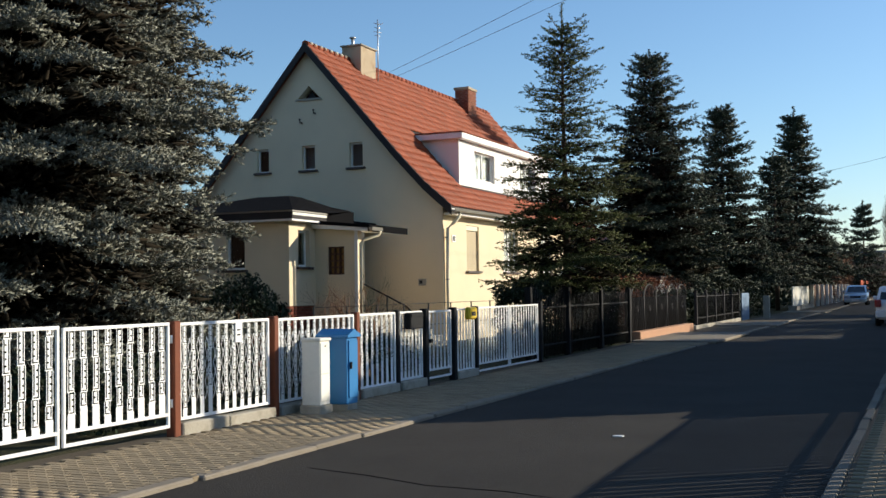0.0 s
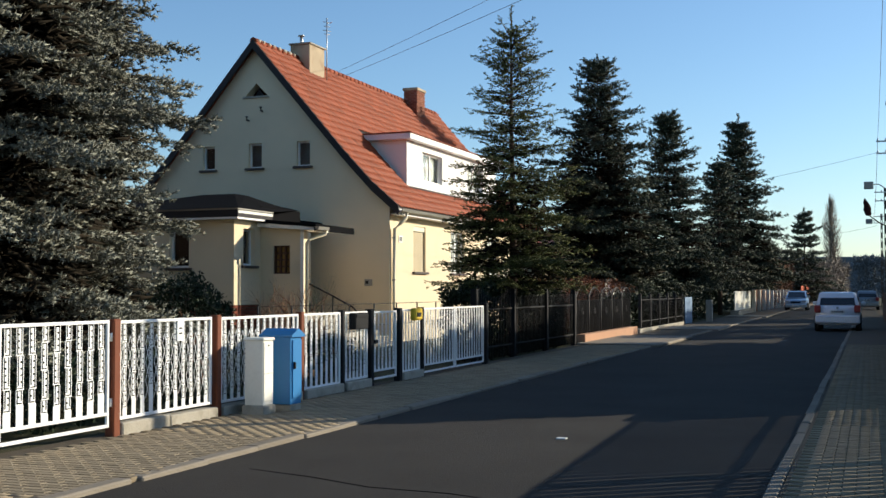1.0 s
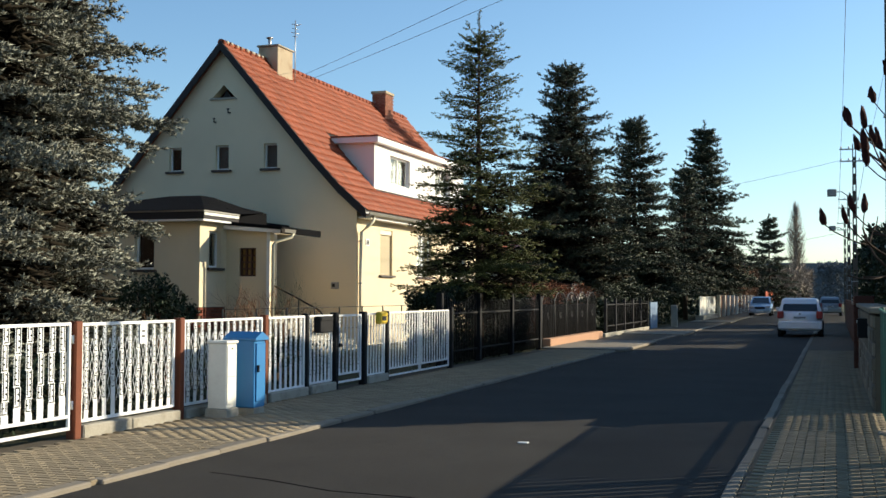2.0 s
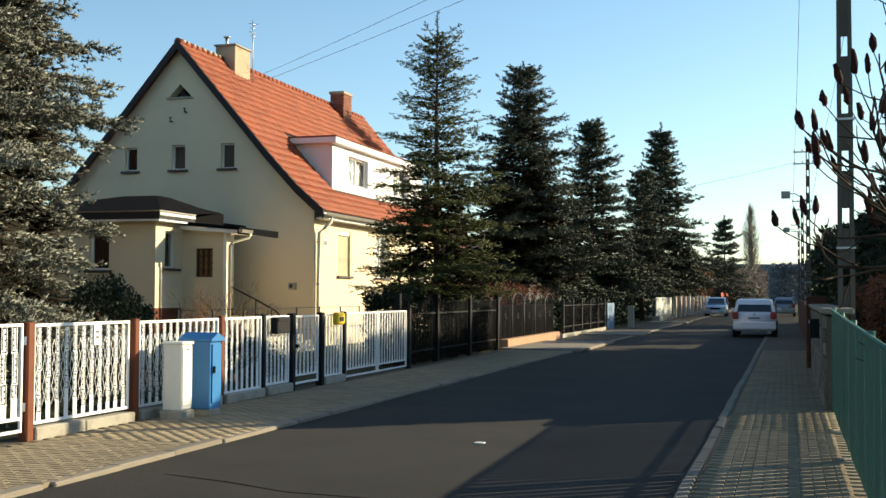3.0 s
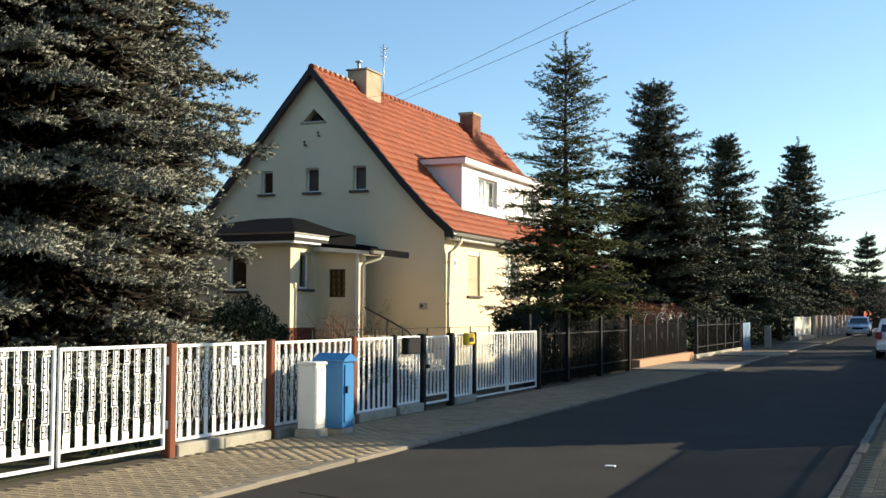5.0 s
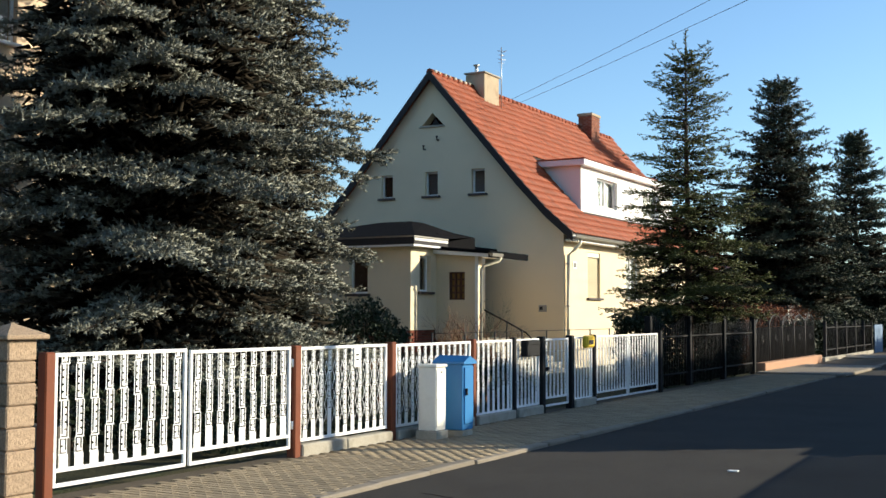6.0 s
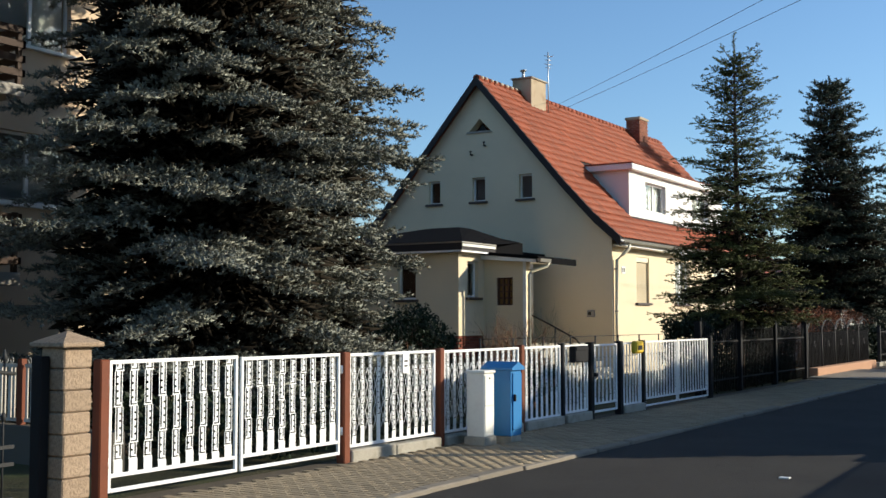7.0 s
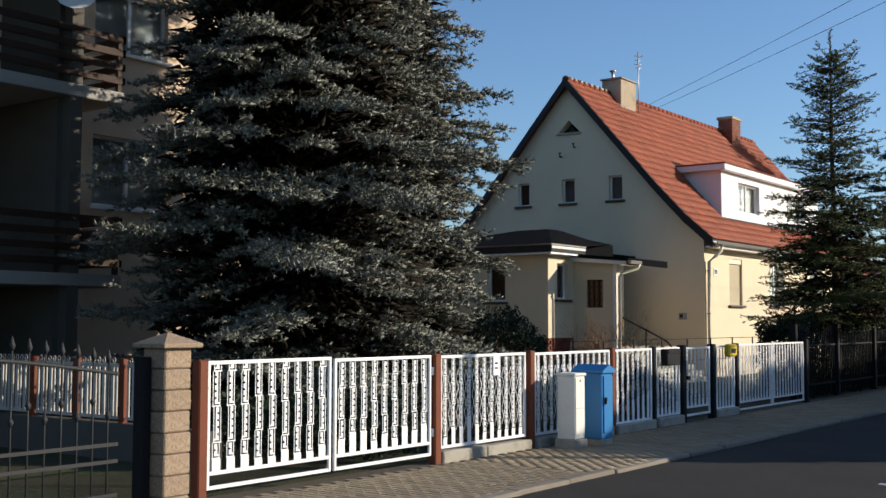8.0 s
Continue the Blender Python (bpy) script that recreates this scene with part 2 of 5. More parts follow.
CARGREY = material("grey_car_paint", (0.25, 0.27, 0.29), 0.3, metal=0.5, var=0.03, scale=2, fine=20, bump=0, coat=0.6)
CARGLASS = material("tinted_car_glass", (0.012, 0.015, 0.018), 0.06, var=0.05, bump=0, spec=0.8)
RUBBER = material("tyre_rubber", (0.018, 0.018, 0.018), 0.9, var=0.1)
RIM = material("alloy_rim", (0.5, 0.5, 0.5), 0.35, metal=0.8, var=0.05)
REDLIGHT = material("tail_lamp_red", (0.28, 0.008, 0.008), 0.35, var=0.05, bump=0)
CLEARLIGHT = material("headlamp_clear", (0.6, 0.62, 0.65), 0.15, var=0.05, bump=0)
PLATE = material("plate_white", (0.7, 0.7, 0.68), 0.5, var=0.04)
INK = material("black_marking", (0.02, 0.02, 0.02), 0.6, var=0.05)
WIRE = material("overhead_wire", (0.09, 0.09, 0.095), 0.6, var=0.05)
METAL = material("galvanised_metal", (0.45, 0.45, 0.45), 0.4, metal=0.7, var=0.1)

# ---- ground, road, pavements ----
YR = (-60, 420)
g = bmesh.new()
prism(g, [(-3000, -6), (3000, -6), (3000, -0.02), (-0.72, -0.02), (-0.72, -0.1), (-5.98, -0.1), (-5.98, -0.02), (-3000, -0.02)], "y", -600, 3000)
tagged(part("ground", g, SOIL), "dark soil and winter grass of the gardens", "ground", kind="structure")
tagged(part("road", box((-5.93, -60, -0.08), (-0.77, 420, 0.0)), ASPHALT), "worn dark grey asphalt street", "road", kind="structure")
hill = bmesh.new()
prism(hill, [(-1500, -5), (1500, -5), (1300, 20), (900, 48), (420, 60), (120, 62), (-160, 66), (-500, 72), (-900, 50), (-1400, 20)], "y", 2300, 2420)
tagged(part("backdrop", hill, HAZETINT), "far wooded hill coloured with blue haze", "hill", kind="structure")
pave_left = tagged(part("pavement_1", box((-7.95, -60, -0.06), (-5.93, 420, 0.03)), SAND), "concrete block pavement beside the white fence", "pavement", kind="structure")
pave_right = tagged(part("pavement_2", box((-0.757, -60, -0.06), (0.75, 420, 0.03)), SAND), "concrete block pavement beside the green fence", "pavement", kind="structure")


def kerb_line(x0, x1, name, label, top):
    line = thing(name, label, "kerb", kind="structure")
    stone = mesh_of("kerb_stone", bx(bmesh.new(), (x0, 0.006, -0.1), (x1, 0.994, 0.0), 0.014), KERB)
    for i in range(-4, 60):
        o = part("kerb_stone", stone, None, line)
        o.location = (rng.uniform(-0.012, 0.012), i, top + rng.uniform(-0.012, 0.008))
        o.rotation_euler = (rng.uniform(-0.006, 0.006), 0, rng.uniform(-0.012, 0.012))
    part("kerb_run", box((x0, 60, -0.1), (x1, 420, top)), KERB, line)


crack = bmesh.new()
tube(crack, [(-5.3, 8.95, 0.0), (-4.6, 8.75, 0.0), (-3.9, 8.45, 0.0), (-3.2, 8.4, 0.0), (-2.75, 8.25, 0.0)], [0.008, 0.014, 0.012, 0.014, 0.006], 5)
for v in crack.verts:
    v.co.z = 0.001 + max(0.0, v.co.z) * 0.25
tagged(part("trim", crack, FELT), "dark tar-filled crack across the asphalt", "road crack", kind="structure")
leaf = thing("litter", "pale scrap of paper on the asphalt", "litter", at=(-3.2, 11.87, 0))
part("scrap", box((-0.05, -0.05, 0.0), (0.06, 0.04, 0.012), 0.004), PLATE, leaf)

kerb_line(-5.95, -5.8, "kerb_1", "worn low concrete kerb of the near pavement", 0.045)
kerb_line(-0.87, -0.76, "kerb_2", "worn concrete kerb stones beside the parked car", 0.035)

# ---- main house ----
house = thing("house", "cream rendered gabled house with orange clay tile roof", "house")
HX0, HX1, HY0, HY1 = -23.3, -13.9, 32.0, 48.2
RX, RZ = -18.6, 9.66
PROFILE = [(RX, RZ), (-15.4, 5.98), (-14.4, 4.92), (-13.5, 4.14)]


def roof_z(x):
    x = RX + abs(x - RX)
    for (a, za), (b, zb) in zip(PROFILE, PROFILE[1:]):
        if x <= b:
            return za + (zb - za) * (x - a) / (b - a)
    return PROFILE[-1][1]


def wall_with_holes(axis, at, depth, outline_lo, outline_hi, holes):
    """An upright wall slab built of blocks round its openings (u0, v0, u1, v1)."""
    bm = bmesh.new()
    us = sorted({outline_lo[0], outline_hi[0], *[h[0] for h in holes], *[h[2] for h in holes]})
    for u0, u1 in zip(us, us[1:]):
        cuts = sorted([(h[1], h[3]) for h in holes if h[0] <= u0 and h[2] >= u1])
        v = outline_lo[1]
        spans = []
        for c0, c1 in cuts:
            spans.append((v, c0))
            v = c1
        spans.append((v, outline_hi[1]))
        for v0, v1 in spans:
            if v1 - v0 > 1e-4:
                if axis == "x":
                    bx(bm, (min(at, at + depth), u0, v0), (max(at, at + depth), u1, v1))
                else:
                    bx(bm, (u0, min(at, at + depth), v0), (u1, max(at, at + depth), v1))
    bmesh.ops.remove_doubles(bm, verts=bm.verts, dist=1e-4)
    return bm


def window(parent, axis, at, inward, u0, u1, z0, z1, mullions=1, sill=SILL, behind=CURTAIN, frame_w=0.06):
    """A window in a wall: frame, panes, mullion, sill and what hangs behind. axis is the wall's normal, inward the sign into the house."""
    def b(ulo, uhi, zlo, zhi, d0, d1, bev=0.0):
        a0, a1 = at + inward * d0, at + inward * d1
        lo, hi = min(a0, a1), max(a0, a1)
        return box((lo, ulo, zlo), (hi, uhi, zhi), bev) if axis == "x" else box((ulo, lo, zlo), (uhi, hi, zhi), bev)
    fr = part("window_frame", b(u0, u1, z1 - frame_w, z1, 0.12, 0.18), WHITE, parent)
    win = fr
    part("bottom_rail", b(u0, u1, z0, z0 + frame_w, 0.12, 0.18), WHITE, win)
    part("stile", b(u0, u0 + frame_w, z0 + frame_w, z1 - frame_w, 0.12, 0.18), WHITE, win)
    part("stile", b(u1 - frame_w, u1, z0 + frame_w, z1 - frame_w, 0.12, 0.18), WHITE, win)
    n = mullions + 1
    step = (u1 - u0 - frame_w * 2) / n
    for i in range(n):
        a = u0 + frame_w + i * step
        if i:
            part("mullion", b(a - 0.035, a + 0.035, z0 + frame_w, z1 - frame_w, 0.115, 0.18), WHITE, win)
        p = part("pane", b(a + 0.002, a + step - 0.002, z0 + frame_w, z1 - frame_w, 0.145, 0.151), GLASS, win)
        p.visible_shadow = False
    # With DARKROOM this is a near-black sheet that paints the unlit room.
    part("curtain" if behind is CURTAIN else "blind", b(u0 + 0.01, u1 - 0.01, z0 + 0.01, z1 - 0.01, 0.27, 0.28), behind, win)
    if sill:
        part("sill", b(u0 - 0.1, u1 + 0.1, z0 - 0.07, z0 - 0.001, -0.09, 0.12, 0.008), sill, win)
    return win


# gable wall with its three attic windows
GW = [(-20.6, 5.56, -20.14, 6.34), (-18.88, 5.56, -18.39, 6.36), (-17.13, 5.56, -16.65, 6.36)]
lower = wall_with_holes("y", HY0, 0.36, (HX0, -0.05), (HX1, 4.3), [])
part("gable_wall", lower, STUCCO, house)
mid = wall_with_holes("y", HY0, 0.36, (RX - 2.7, 4.3), (RX + 2.7, 6.4), GW)
for s in (1, -1):
    prism(mid, [(RX + s * 2.7, 4.3), (RX + s * 4.66, 4.3), (RX + s * 4.1, 4.88), (RX + s * 2.7, 6.4)], "y", HY0, HY0 + 0.36)
part("gable_middle", mid, STUCCO, house)
top = bmesh.new()
prism(top, [(RX - 2.7, 6.4), (RX - 0.42, 7.9), (RX, 8.32), (RX, RZ - 0.1), (RX - 2.7, 6.45)], "y", HY0, HY0 + 0.36)
prism(top, [(RX + 2.7, 6.4), (RX + 0.42, 7.9), (RX, 8.32), (RX, RZ - 0.1), (RX + 2.7, 6.45)], "y", HY0, HY0 + 0.36)
prism(top, [(RX - 2.7, 6.4), (RX + 2.7, 6.4), (RX + 0.42, 7.9), (RX - 0.42, 7.9)], "y", HY0, HY0 + 0.36)
part("gable_top", top, STUCCO, house)
vent = part("vent_hood", prism(bmesh.new(), [(RX - 0.2, 7.9), (RX + 0.2, 7.9), (RX + 0.08, 8.05), (RX, 8.18), (RX - 0.08, 8.05)], "y", HY0 + 0.2, HY0 + 0.24), FASCIA, house, "dark triangular attic vent")
part("vent_frame", prism(bmesh.new(), [(RX - 0.5, 7.84), (RX + 0.5, 7.84), (RX + 0.44, 7.9), (RX - 0.44, 7.9)], "y", HY0 - 0.06, HY0 + 0.03), CONCRETE, vent)
for u0, z0, u1, z1 in GW:
    window(house, "y", HY0, 1, u0, u1, z0, z1, mullions=0, behind=DARKROOM if u0 < -20 else GREYBLIND, frame_w=0.05)
# street wall, far gable and back wall
FW = [(33.93, 2.2, 35.0, 3.68), (37.4, 2.2, 38.9, 3.68), (41.5, 2.2, 43.0, 3.68), (45.2, 2.2, 46.3, 3.68)]
part("street_wall", wall_with_holes("x", HX1, -0.36, (HY0 + 0.36, -0.05), (HY1, 4.35), FW), STUCCO, house)
for u0, z0, u1, z1 in FW:
    window(house, "x", HX1, -1, u0, u1, z0, z1, mullions=0 if u1 - u0 < 1.2 else 1)
    if u0 < 35:
        shutter = part("roller_shutter", box((HX1 - 0.1, u0 + 0.002, z1 - 0.16), (HX1 - 0.03, u1 - 0.002, z1 - 0.002), 0.008), PIPE, house, "closed beige roller shutter")
        for q in range(26):
            part("slat", box((HX1 - 0.09, u0 + 0.004, z0 + 0.002 + q * 0.05), (HX1 - 0.076, u1 - 0.004, z0 + 0.05 + q * 0.05), 0.004), SHUTTER, shutter)
fg = bmesh.new()
prism(fg, [(HX0, -0.05), (HX1 - 0.36, -0.05), (HX1 - 0.36, 4.3), (RX, RZ - 0.25), (HX0, 4.3)], "y", HY1 - 0.36, HY1)
part("far_gable", fg, STUCCO, house)
part("back_wall", box((HX0, HY0 + 0.36, -0.05), (HX0 + 0.3, HY1 - 0.36, 4.2)), STUCCO, house)
# roof slabs, then the tiles on the street side
OY0, OY1 = HY0 - 0.22, HY1 + 0.2
for s in (1, -1):
    up = [(RX + s * (x - RX), z) for x, z in PROFILE]
    dn = [(u, z - 0.14) for u, z in up]
    part("roof", prism(bmesh.new(), up + dn[::-1], "y", OY0 + 0.02, OY1), FASCIA if s > 0 else TILE, house, "dark underside boards of the roof" if s > 0 else "")
    fas = [(RX + s * (x - RX), z + 0.05) for x, z in PROFILE]
    fas2 = [(u, z - 0.3) for u, z in fas]
    part("rake_board", prism(bmesh.new(), fas + fas2[::-1], "y", OY0 - 0.05, OY0 + 0.015), FASCIA, house)
part("soffit", box((HX1 - 0.02, HY0 + 0.1, 3.92), (-13.52, OY1 - 0.1, 3.99)), WHITE, house)
gut = bmesh.new()
prism(gut, [(-13.52, 4.1), (-13.5, 4.02), (-13.44, 3.98), (-13.38, 4.02), (-13.36, 4.1), (-13.38, 4.1), (-13.4, 4.04), (-13.44, 4.01), (-13.48, 4.04), (-13.5, 4.1)], "y", OY0, OY1)
part("gutter", gut, ZINC, house)
dp = tube(bmesh.new(), [(-13.44, 32.25, 4.0), (-13.44, 32.25, 3.85), (-13.62, 32.2, 3.66), (-13.8, 32.14, 3.5), (-13.82, 32.14, 2.0), (-13.82, 32.14, 0.1)], 0.055, 8)
part("downpipe", dp, PIPE, house)
for zz in (3.2, 1.9):
    part("pipe_bracket", tube(bmesh.new(), [(-13.82, 32.14, zz), (-13.82, 32.14, zz + 0.04)], 0.066, 8), ZINC, house)
# tiles
TW, TL = 0.262, 0.345
prof = [(0.0, 0.012), (0.05, 0.038), (0.1, 0.03), (0.15, 0.004), (0.2, 0.0), (TW, 0.012)]
tv, tf = [], []
for k, (u, h) in enumerate(prof):
    tv += [(u, 0.0, h + 0.035), (u, -TL - 0.03, h), ]
for k in range(len(prof) - 1):
    tf.append((2 * k, 2 * k + 1, 2 * k + 3, 2 * k + 2))
nv = len(tv)
for k, (u, h) in enumerate(prof):
    tv.append((u, 0.0, h + 0.012))
for k in range(len(prof) - 1):
    tf.append((nv + k, 2 * k, 2 * k + 2, nv + k + 1))
TILE_V, TILE_F = np.array(tv, float), np.array(tf)
tile_me = raw_mesh("roof_tile", TILE_V, TILE_F, TILE)
tile_field = part("tile_field", box((RX - 0.1, OY0 + 0.03, RZ - 0.02), (RX + 0.1, OY1 - 0.03, RZ + 0.03)), TILE, house, "orange clay roof tiles")
places = []
lens = [math.dist(a, b) for a, b in zip(PROFILE, PROFILE[1:])]
total = sum(lens)


def along(s):
    """Place and slope at s metres down from the ridge."""
    for (a, b), l in zip(zip(PROFILE, PROFILE[1:]), lens):
        if s <= l or b == PROFILE[-1]:
            k = s / l
            return a[0] + (b[0] - a[0]) * k, a[1] + (b[1] - a[1]) * k, math.atan2(a[1] - b[1], b[0] - a[0])
        s -= l


DY0, DY1, DXF, DZ0, DZ1 = 35.07, 44.75, -14.6, 5.1, 6.85
rows_n = int(total / TL) + 1
cols_n = int((OY1 - OY0) / TW)
rest = []
for r in range(1, rows_n + 1):
    s = min(r * TL, total + 0.05)
    x, z, sl = along(min(s, total))
    for c in range(cols_n):
        y = OY0 + 0.02 + c * TW
        if DY0 - 0.2 < y < DY1 - 0.05 and -16.3 < x < DXF - 0.02 + 0.25:
            continue
        # local x runs along the ridge, local -y up the slope, local z outward
        X = Vector((0, 1, 0))
        Y = Vector((math.cos(sl), 0, -math.sin(sl)))
        Z = X.cross(Y) * -1 if X.cross(Y).z < 0 else X.cross(Y)
        m = Matrix((X, Y, Z)).transposed().to_4x4()
        m.translation = (x, y, z + 0.012 + rng.uniform(-0.004, 0.006))
        if c < 14 and len(places) < 300:
            places.append(m)
        else:
            rest.append(m)
for m in places:
    o = part("roof_tile", tile_me, None, tile_field)
    o.matrix_local = m
allv, allf = [], []
for i, m in enumerate(rest):
    a = np.array(m)
    allv.append(TILE_V @ a[:3, :3].T + a[:3, 3])
    allf.append(TILE_F + i * len(TILE_V))
tagged(part("more_tiles", raw_mesh("more_tiles", np.concatenate(allv), np.concatenate(allf), TILE), None, tile_field), kind="stuff")
ridge = bmesh.new()
for i in range(46):
    y = OY0 + i * 0.355
    tube(ridge, [(RX, y, RZ + 0.0), (RX, y + 0.37, RZ + 0.015)], [0.125, 0.105], 8)
part("ridge_tiles", ridge, TILE, house)
for i in range(9):
    y = OY0 + 0.1 + i * 0.355 + rng.uniform(-0.05, 0.05)
    part("mortar_patch", tube(bmesh.new(), [(RX + 0.08, y, RZ + 0.05), (RX + 0.1, y + rng.uniform(0.1, 0.2), RZ + 0.04)], 0.05, 5), CONCRETE, house)
# dormer
dm = bmesh.new()
prism(dm, [(DXF, DZ0), (DXF, DZ1 - 0.02), (-16.25, DZ1 - 0.02)], "y", DY0, DY0 + 0.14)
dormer = part("dormer", dm, WHITEWALL, house, "white flat-roofed dormer")
part("cheek", prism(bmesh.new(), [(DXF, DZ0), (DXF, DZ1 - 0.02), (-16.25, DZ1 - 0.02)], "y", DY1 - 0.14, DY1), WHITEWALL, dormer)
DW = [(36.5, 5.42, 38.45, 6.42), (41.2, 5.42, 43.1, 6.42)]
part("front_wall", wall_with_holes("x", DXF, -0.2, (DY0 + 0.14, DZ0), (DY1 - 0.14, DZ1 - 0.02), DW), WHITEWALL, dormer)
part("roof_edge", box((-16.5, DY0 - 0.22, DZ1 - 0.18), (DXF + 0.22, DY1 + 0.2, DZ1 + 0.03), 0.02), WHITE, dormer)
part("felt_cover", box((-16.6, DY0 - 0.25, DZ1 + 0.03), (DXF + 0.25, DY1 + 0.23, DZ1 + 0.07), 0.01), TILE, dormer)
for u0, z0, u1, z1 in DW:
    window(house, "x", DXF, -1, u0, u1, z0, z1, mullions=1, sill=None)
# chimneys
ch = part("chimney", box((-18.85, 34.75, 8.5), (-18.1, 35.9, 10.14), 0.02), CHIMRENDER, house, "rendered chimney with soot stains")
part("chimney_cap", box((-18.9, 34.7, 10.14), (-18.05, 35.95, 10.2), 0.015), CONCRETE, ch)
flue = tube(bmesh.new(), [(-18.6, 35.1, 10.15), (-18.6, 35.1, 10.5)], 0.06, 8)
tube(flue, [(-18.6, 35.1, 10.5), (-18.6, 35.1, 10.54)], 0.12, 8)
part("flue", flue, METAL, ch)
ch2 = part("chimney", box((-18.6, 44.4, 8.7), (-18.0, 45.3, 10.12), 0.01), CHIMBRICK, house, "weathered brick chimney")
part("chimney_cap", box((-18.65, 44.35, 10.12), (-17.95, 45.35, 10.24), 0.02), CHIMRENDER, ch2)
n_b = 0
brick_me = mesh_of("brick", box((0, 0, 0), (0.015, 0.21, 0.058)), CHIMBRICK)
brick_end = mesh_of("brick", box((0, 0, 0), (0.21, 0.015, 0.058)), CHIMBRICK)
for k in range(14):
    zb = 9.05 + k * 0.075
    for j in range(4):
        o = part("brick", brick_me, None, ch2)
        o.location = (-18.0 - 0.003, 44.42 + j * 0.222 - (0.0 if k % 2 else 0.1) + 0.05, zb)
    for j in range(2):
        o = part("brick", brick_end, None, ch2)
        o.location = (-18.5 + j * 0.222 + (0.1 if k % 2 else 0), 44.388, zb)
ant = tube(bmesh.new(), [(-18.05, 35.98, 9.0), (-18.05, 35.98, 11.3)], 0.02, 6)
for zz, ll in ((11.15, 0.28), (11.0, 0.22), (10.85, 0.3), (10.72, 0.2)):
    tube(ant, [(-18.05 - ll * 0.3, 35.98 - ll * 0.5, zz), (-18.05 + ll * 0.3, 35.98 + ll * 0.5, zz)], 0.012, 4)
tube(ant, [(-18.05, 35.98, 11.1), (-17.75, 35.8, 11.1)], 0.012, 4)
part("antenna", ant, METAL, house, "thin television antenna")
for x, z in ((-18.88, 7.12), (-18.37, 7.4)):
    ins = part("insulator", tube(bmesh.new(), [(x, HY0, z), (x, HY0 - 0.12, z), (x, HY0 - 0.12, z + 0.12)], [0.03, 0.03, 0.05], 6), SILL, house)
plq = part("house_number", box((HX1, 32.7, 3.1), (HX1 + 0.02, 32.98, 3.32), 0.004), WHITE, house, "small enamel house number plate")
for j in range(2):
    part("number_bar", box((HX1 + 0.02, 32.75 + j * 0.11, 3.14), (HX1 + 0.024, 32.82 + j * 0.11, 3.28)), INK, plq)
mt = part("meter_box", box((-14.74, HY0 - 0.04, 1.74), (-14.48, HY0, 1.95), 0.01), GREYWALL, house, "small grey utility hatch")
part("meter_window", box((-14.7, HY0 - 0.045, 1.8), (-14.6, HY0 - 0.04, 1.9)), INK, mt)


# porch in front of the gable
PX0, PX1, PY0, PY1, PZ0, PZ1 = -20.7, -15.9, 26.2, 30.6, 1.22, 3.5
porch = thing("entrance_porch", "cream porch with felt hip roof on brick plinth", "porch")
SW = [(-19.25, 2.2, -18.75, 3.2), (-17.92, 2.22, -17.3, 3.25)]
part("side_wall", wall_with_holes("y", PY0, 0.25, (PX0, PZ0), (PX1, PZ1), SW), STUCCO, porch)
for u0, z0, u1, z1 in SW:
    window(porch, "y", PY0, 1, u0, u1, z0, z1, mullions=0, behind=DARKROOM)
SY = 27.6  # the screen wall in front of the landing
SX = -14.55
EW = [(26.68, 2.28, 27.28, 3.28)]
part("front_wall", wall_with_holes("x", PX1, -0.25, (PY0 + 0.25, PZ0), (SY, PZ1), EW), STUCCO, porch)
window(porch, "x", PX1, -1, 26.68, 27.28, 2.28, 3.28, mullions=0, behind=DARKROOM)
part("screen_wall", wall_with_holes("y", SY, 0.22, (PX1 - 0.25, PZ0 - 0.3), (SX, PZ1 - 0.1), [(-15.5, 2.06, -14.98, 2.84)]), STUCCO, porch)
lat = part("lattice_window", box((-15.5, SY + 0.14, 2.06), (-14.98, SY + 0.17, 2.84)), AMBER, porch, "amber patterned glass behind wooden lattice")
for i in range(4):
    part("lattice_bar", box((-15.5 + i * 0.16, SY + 0.06, 2.06), (-15.46 + i * 0.16, SY + 0.14, 2.84)), PICKET, lat)
for i in range(5):
    part("lattice_bar", box((-15.5, SY + 0.065, 2.06 + i * 0.185), (-14.98, SY + 0.135, 2.1 + i * 0.185)), PICKET, lat)
part("rear_wall", box((PX0, PY1 - 0.2, PZ0), (PX1 - 0.25, PY1, PZ1)), STUCCO, porch)
part("inner_wall", box((PX1 - 0.25, SY + 0.22, PZ0), (PX1, PY1, PZ1)), STUCCO, porch)
part("far_wall", box((PX0, PY0 + 0.25, PZ0), (PX0 + 0.2, PY1 - 0.2, PZ1)), STUCCO, porch)
plinth = part("plinth", box((PX0 + 0.03, PY0 + 0.03, -0.05), (PX1 - 0.03, PY1, PZ0)), SAND, porch, "red brick plinth")
br1 = mesh_of("brick", box((0, 0, 0), (0.235, 0.04, 0.062), 0.004), BRICK)
br2 = mesh_of("brick", box((0, 0, 0), (0.04, 0.235, 0.062), 0.004), BRICK)
for k in range(8):
    zb = PZ0 - 0.076 * (k + 1)
    for j in range(19):
        o = part("brick", br1, None, plinth)
        o.location = (PX1 - 0.25 - j * 0.25 - (0.12 if k % 2 else 0), PY0 - 0.005, zb)
    for j in range(5):
        o = part("brick", br2, None, plinth)
        o.location = (PX1 - 0.035, PY0 + 0.02 + j * 0.25 + (0.12 if k % 2 else 0), zb)
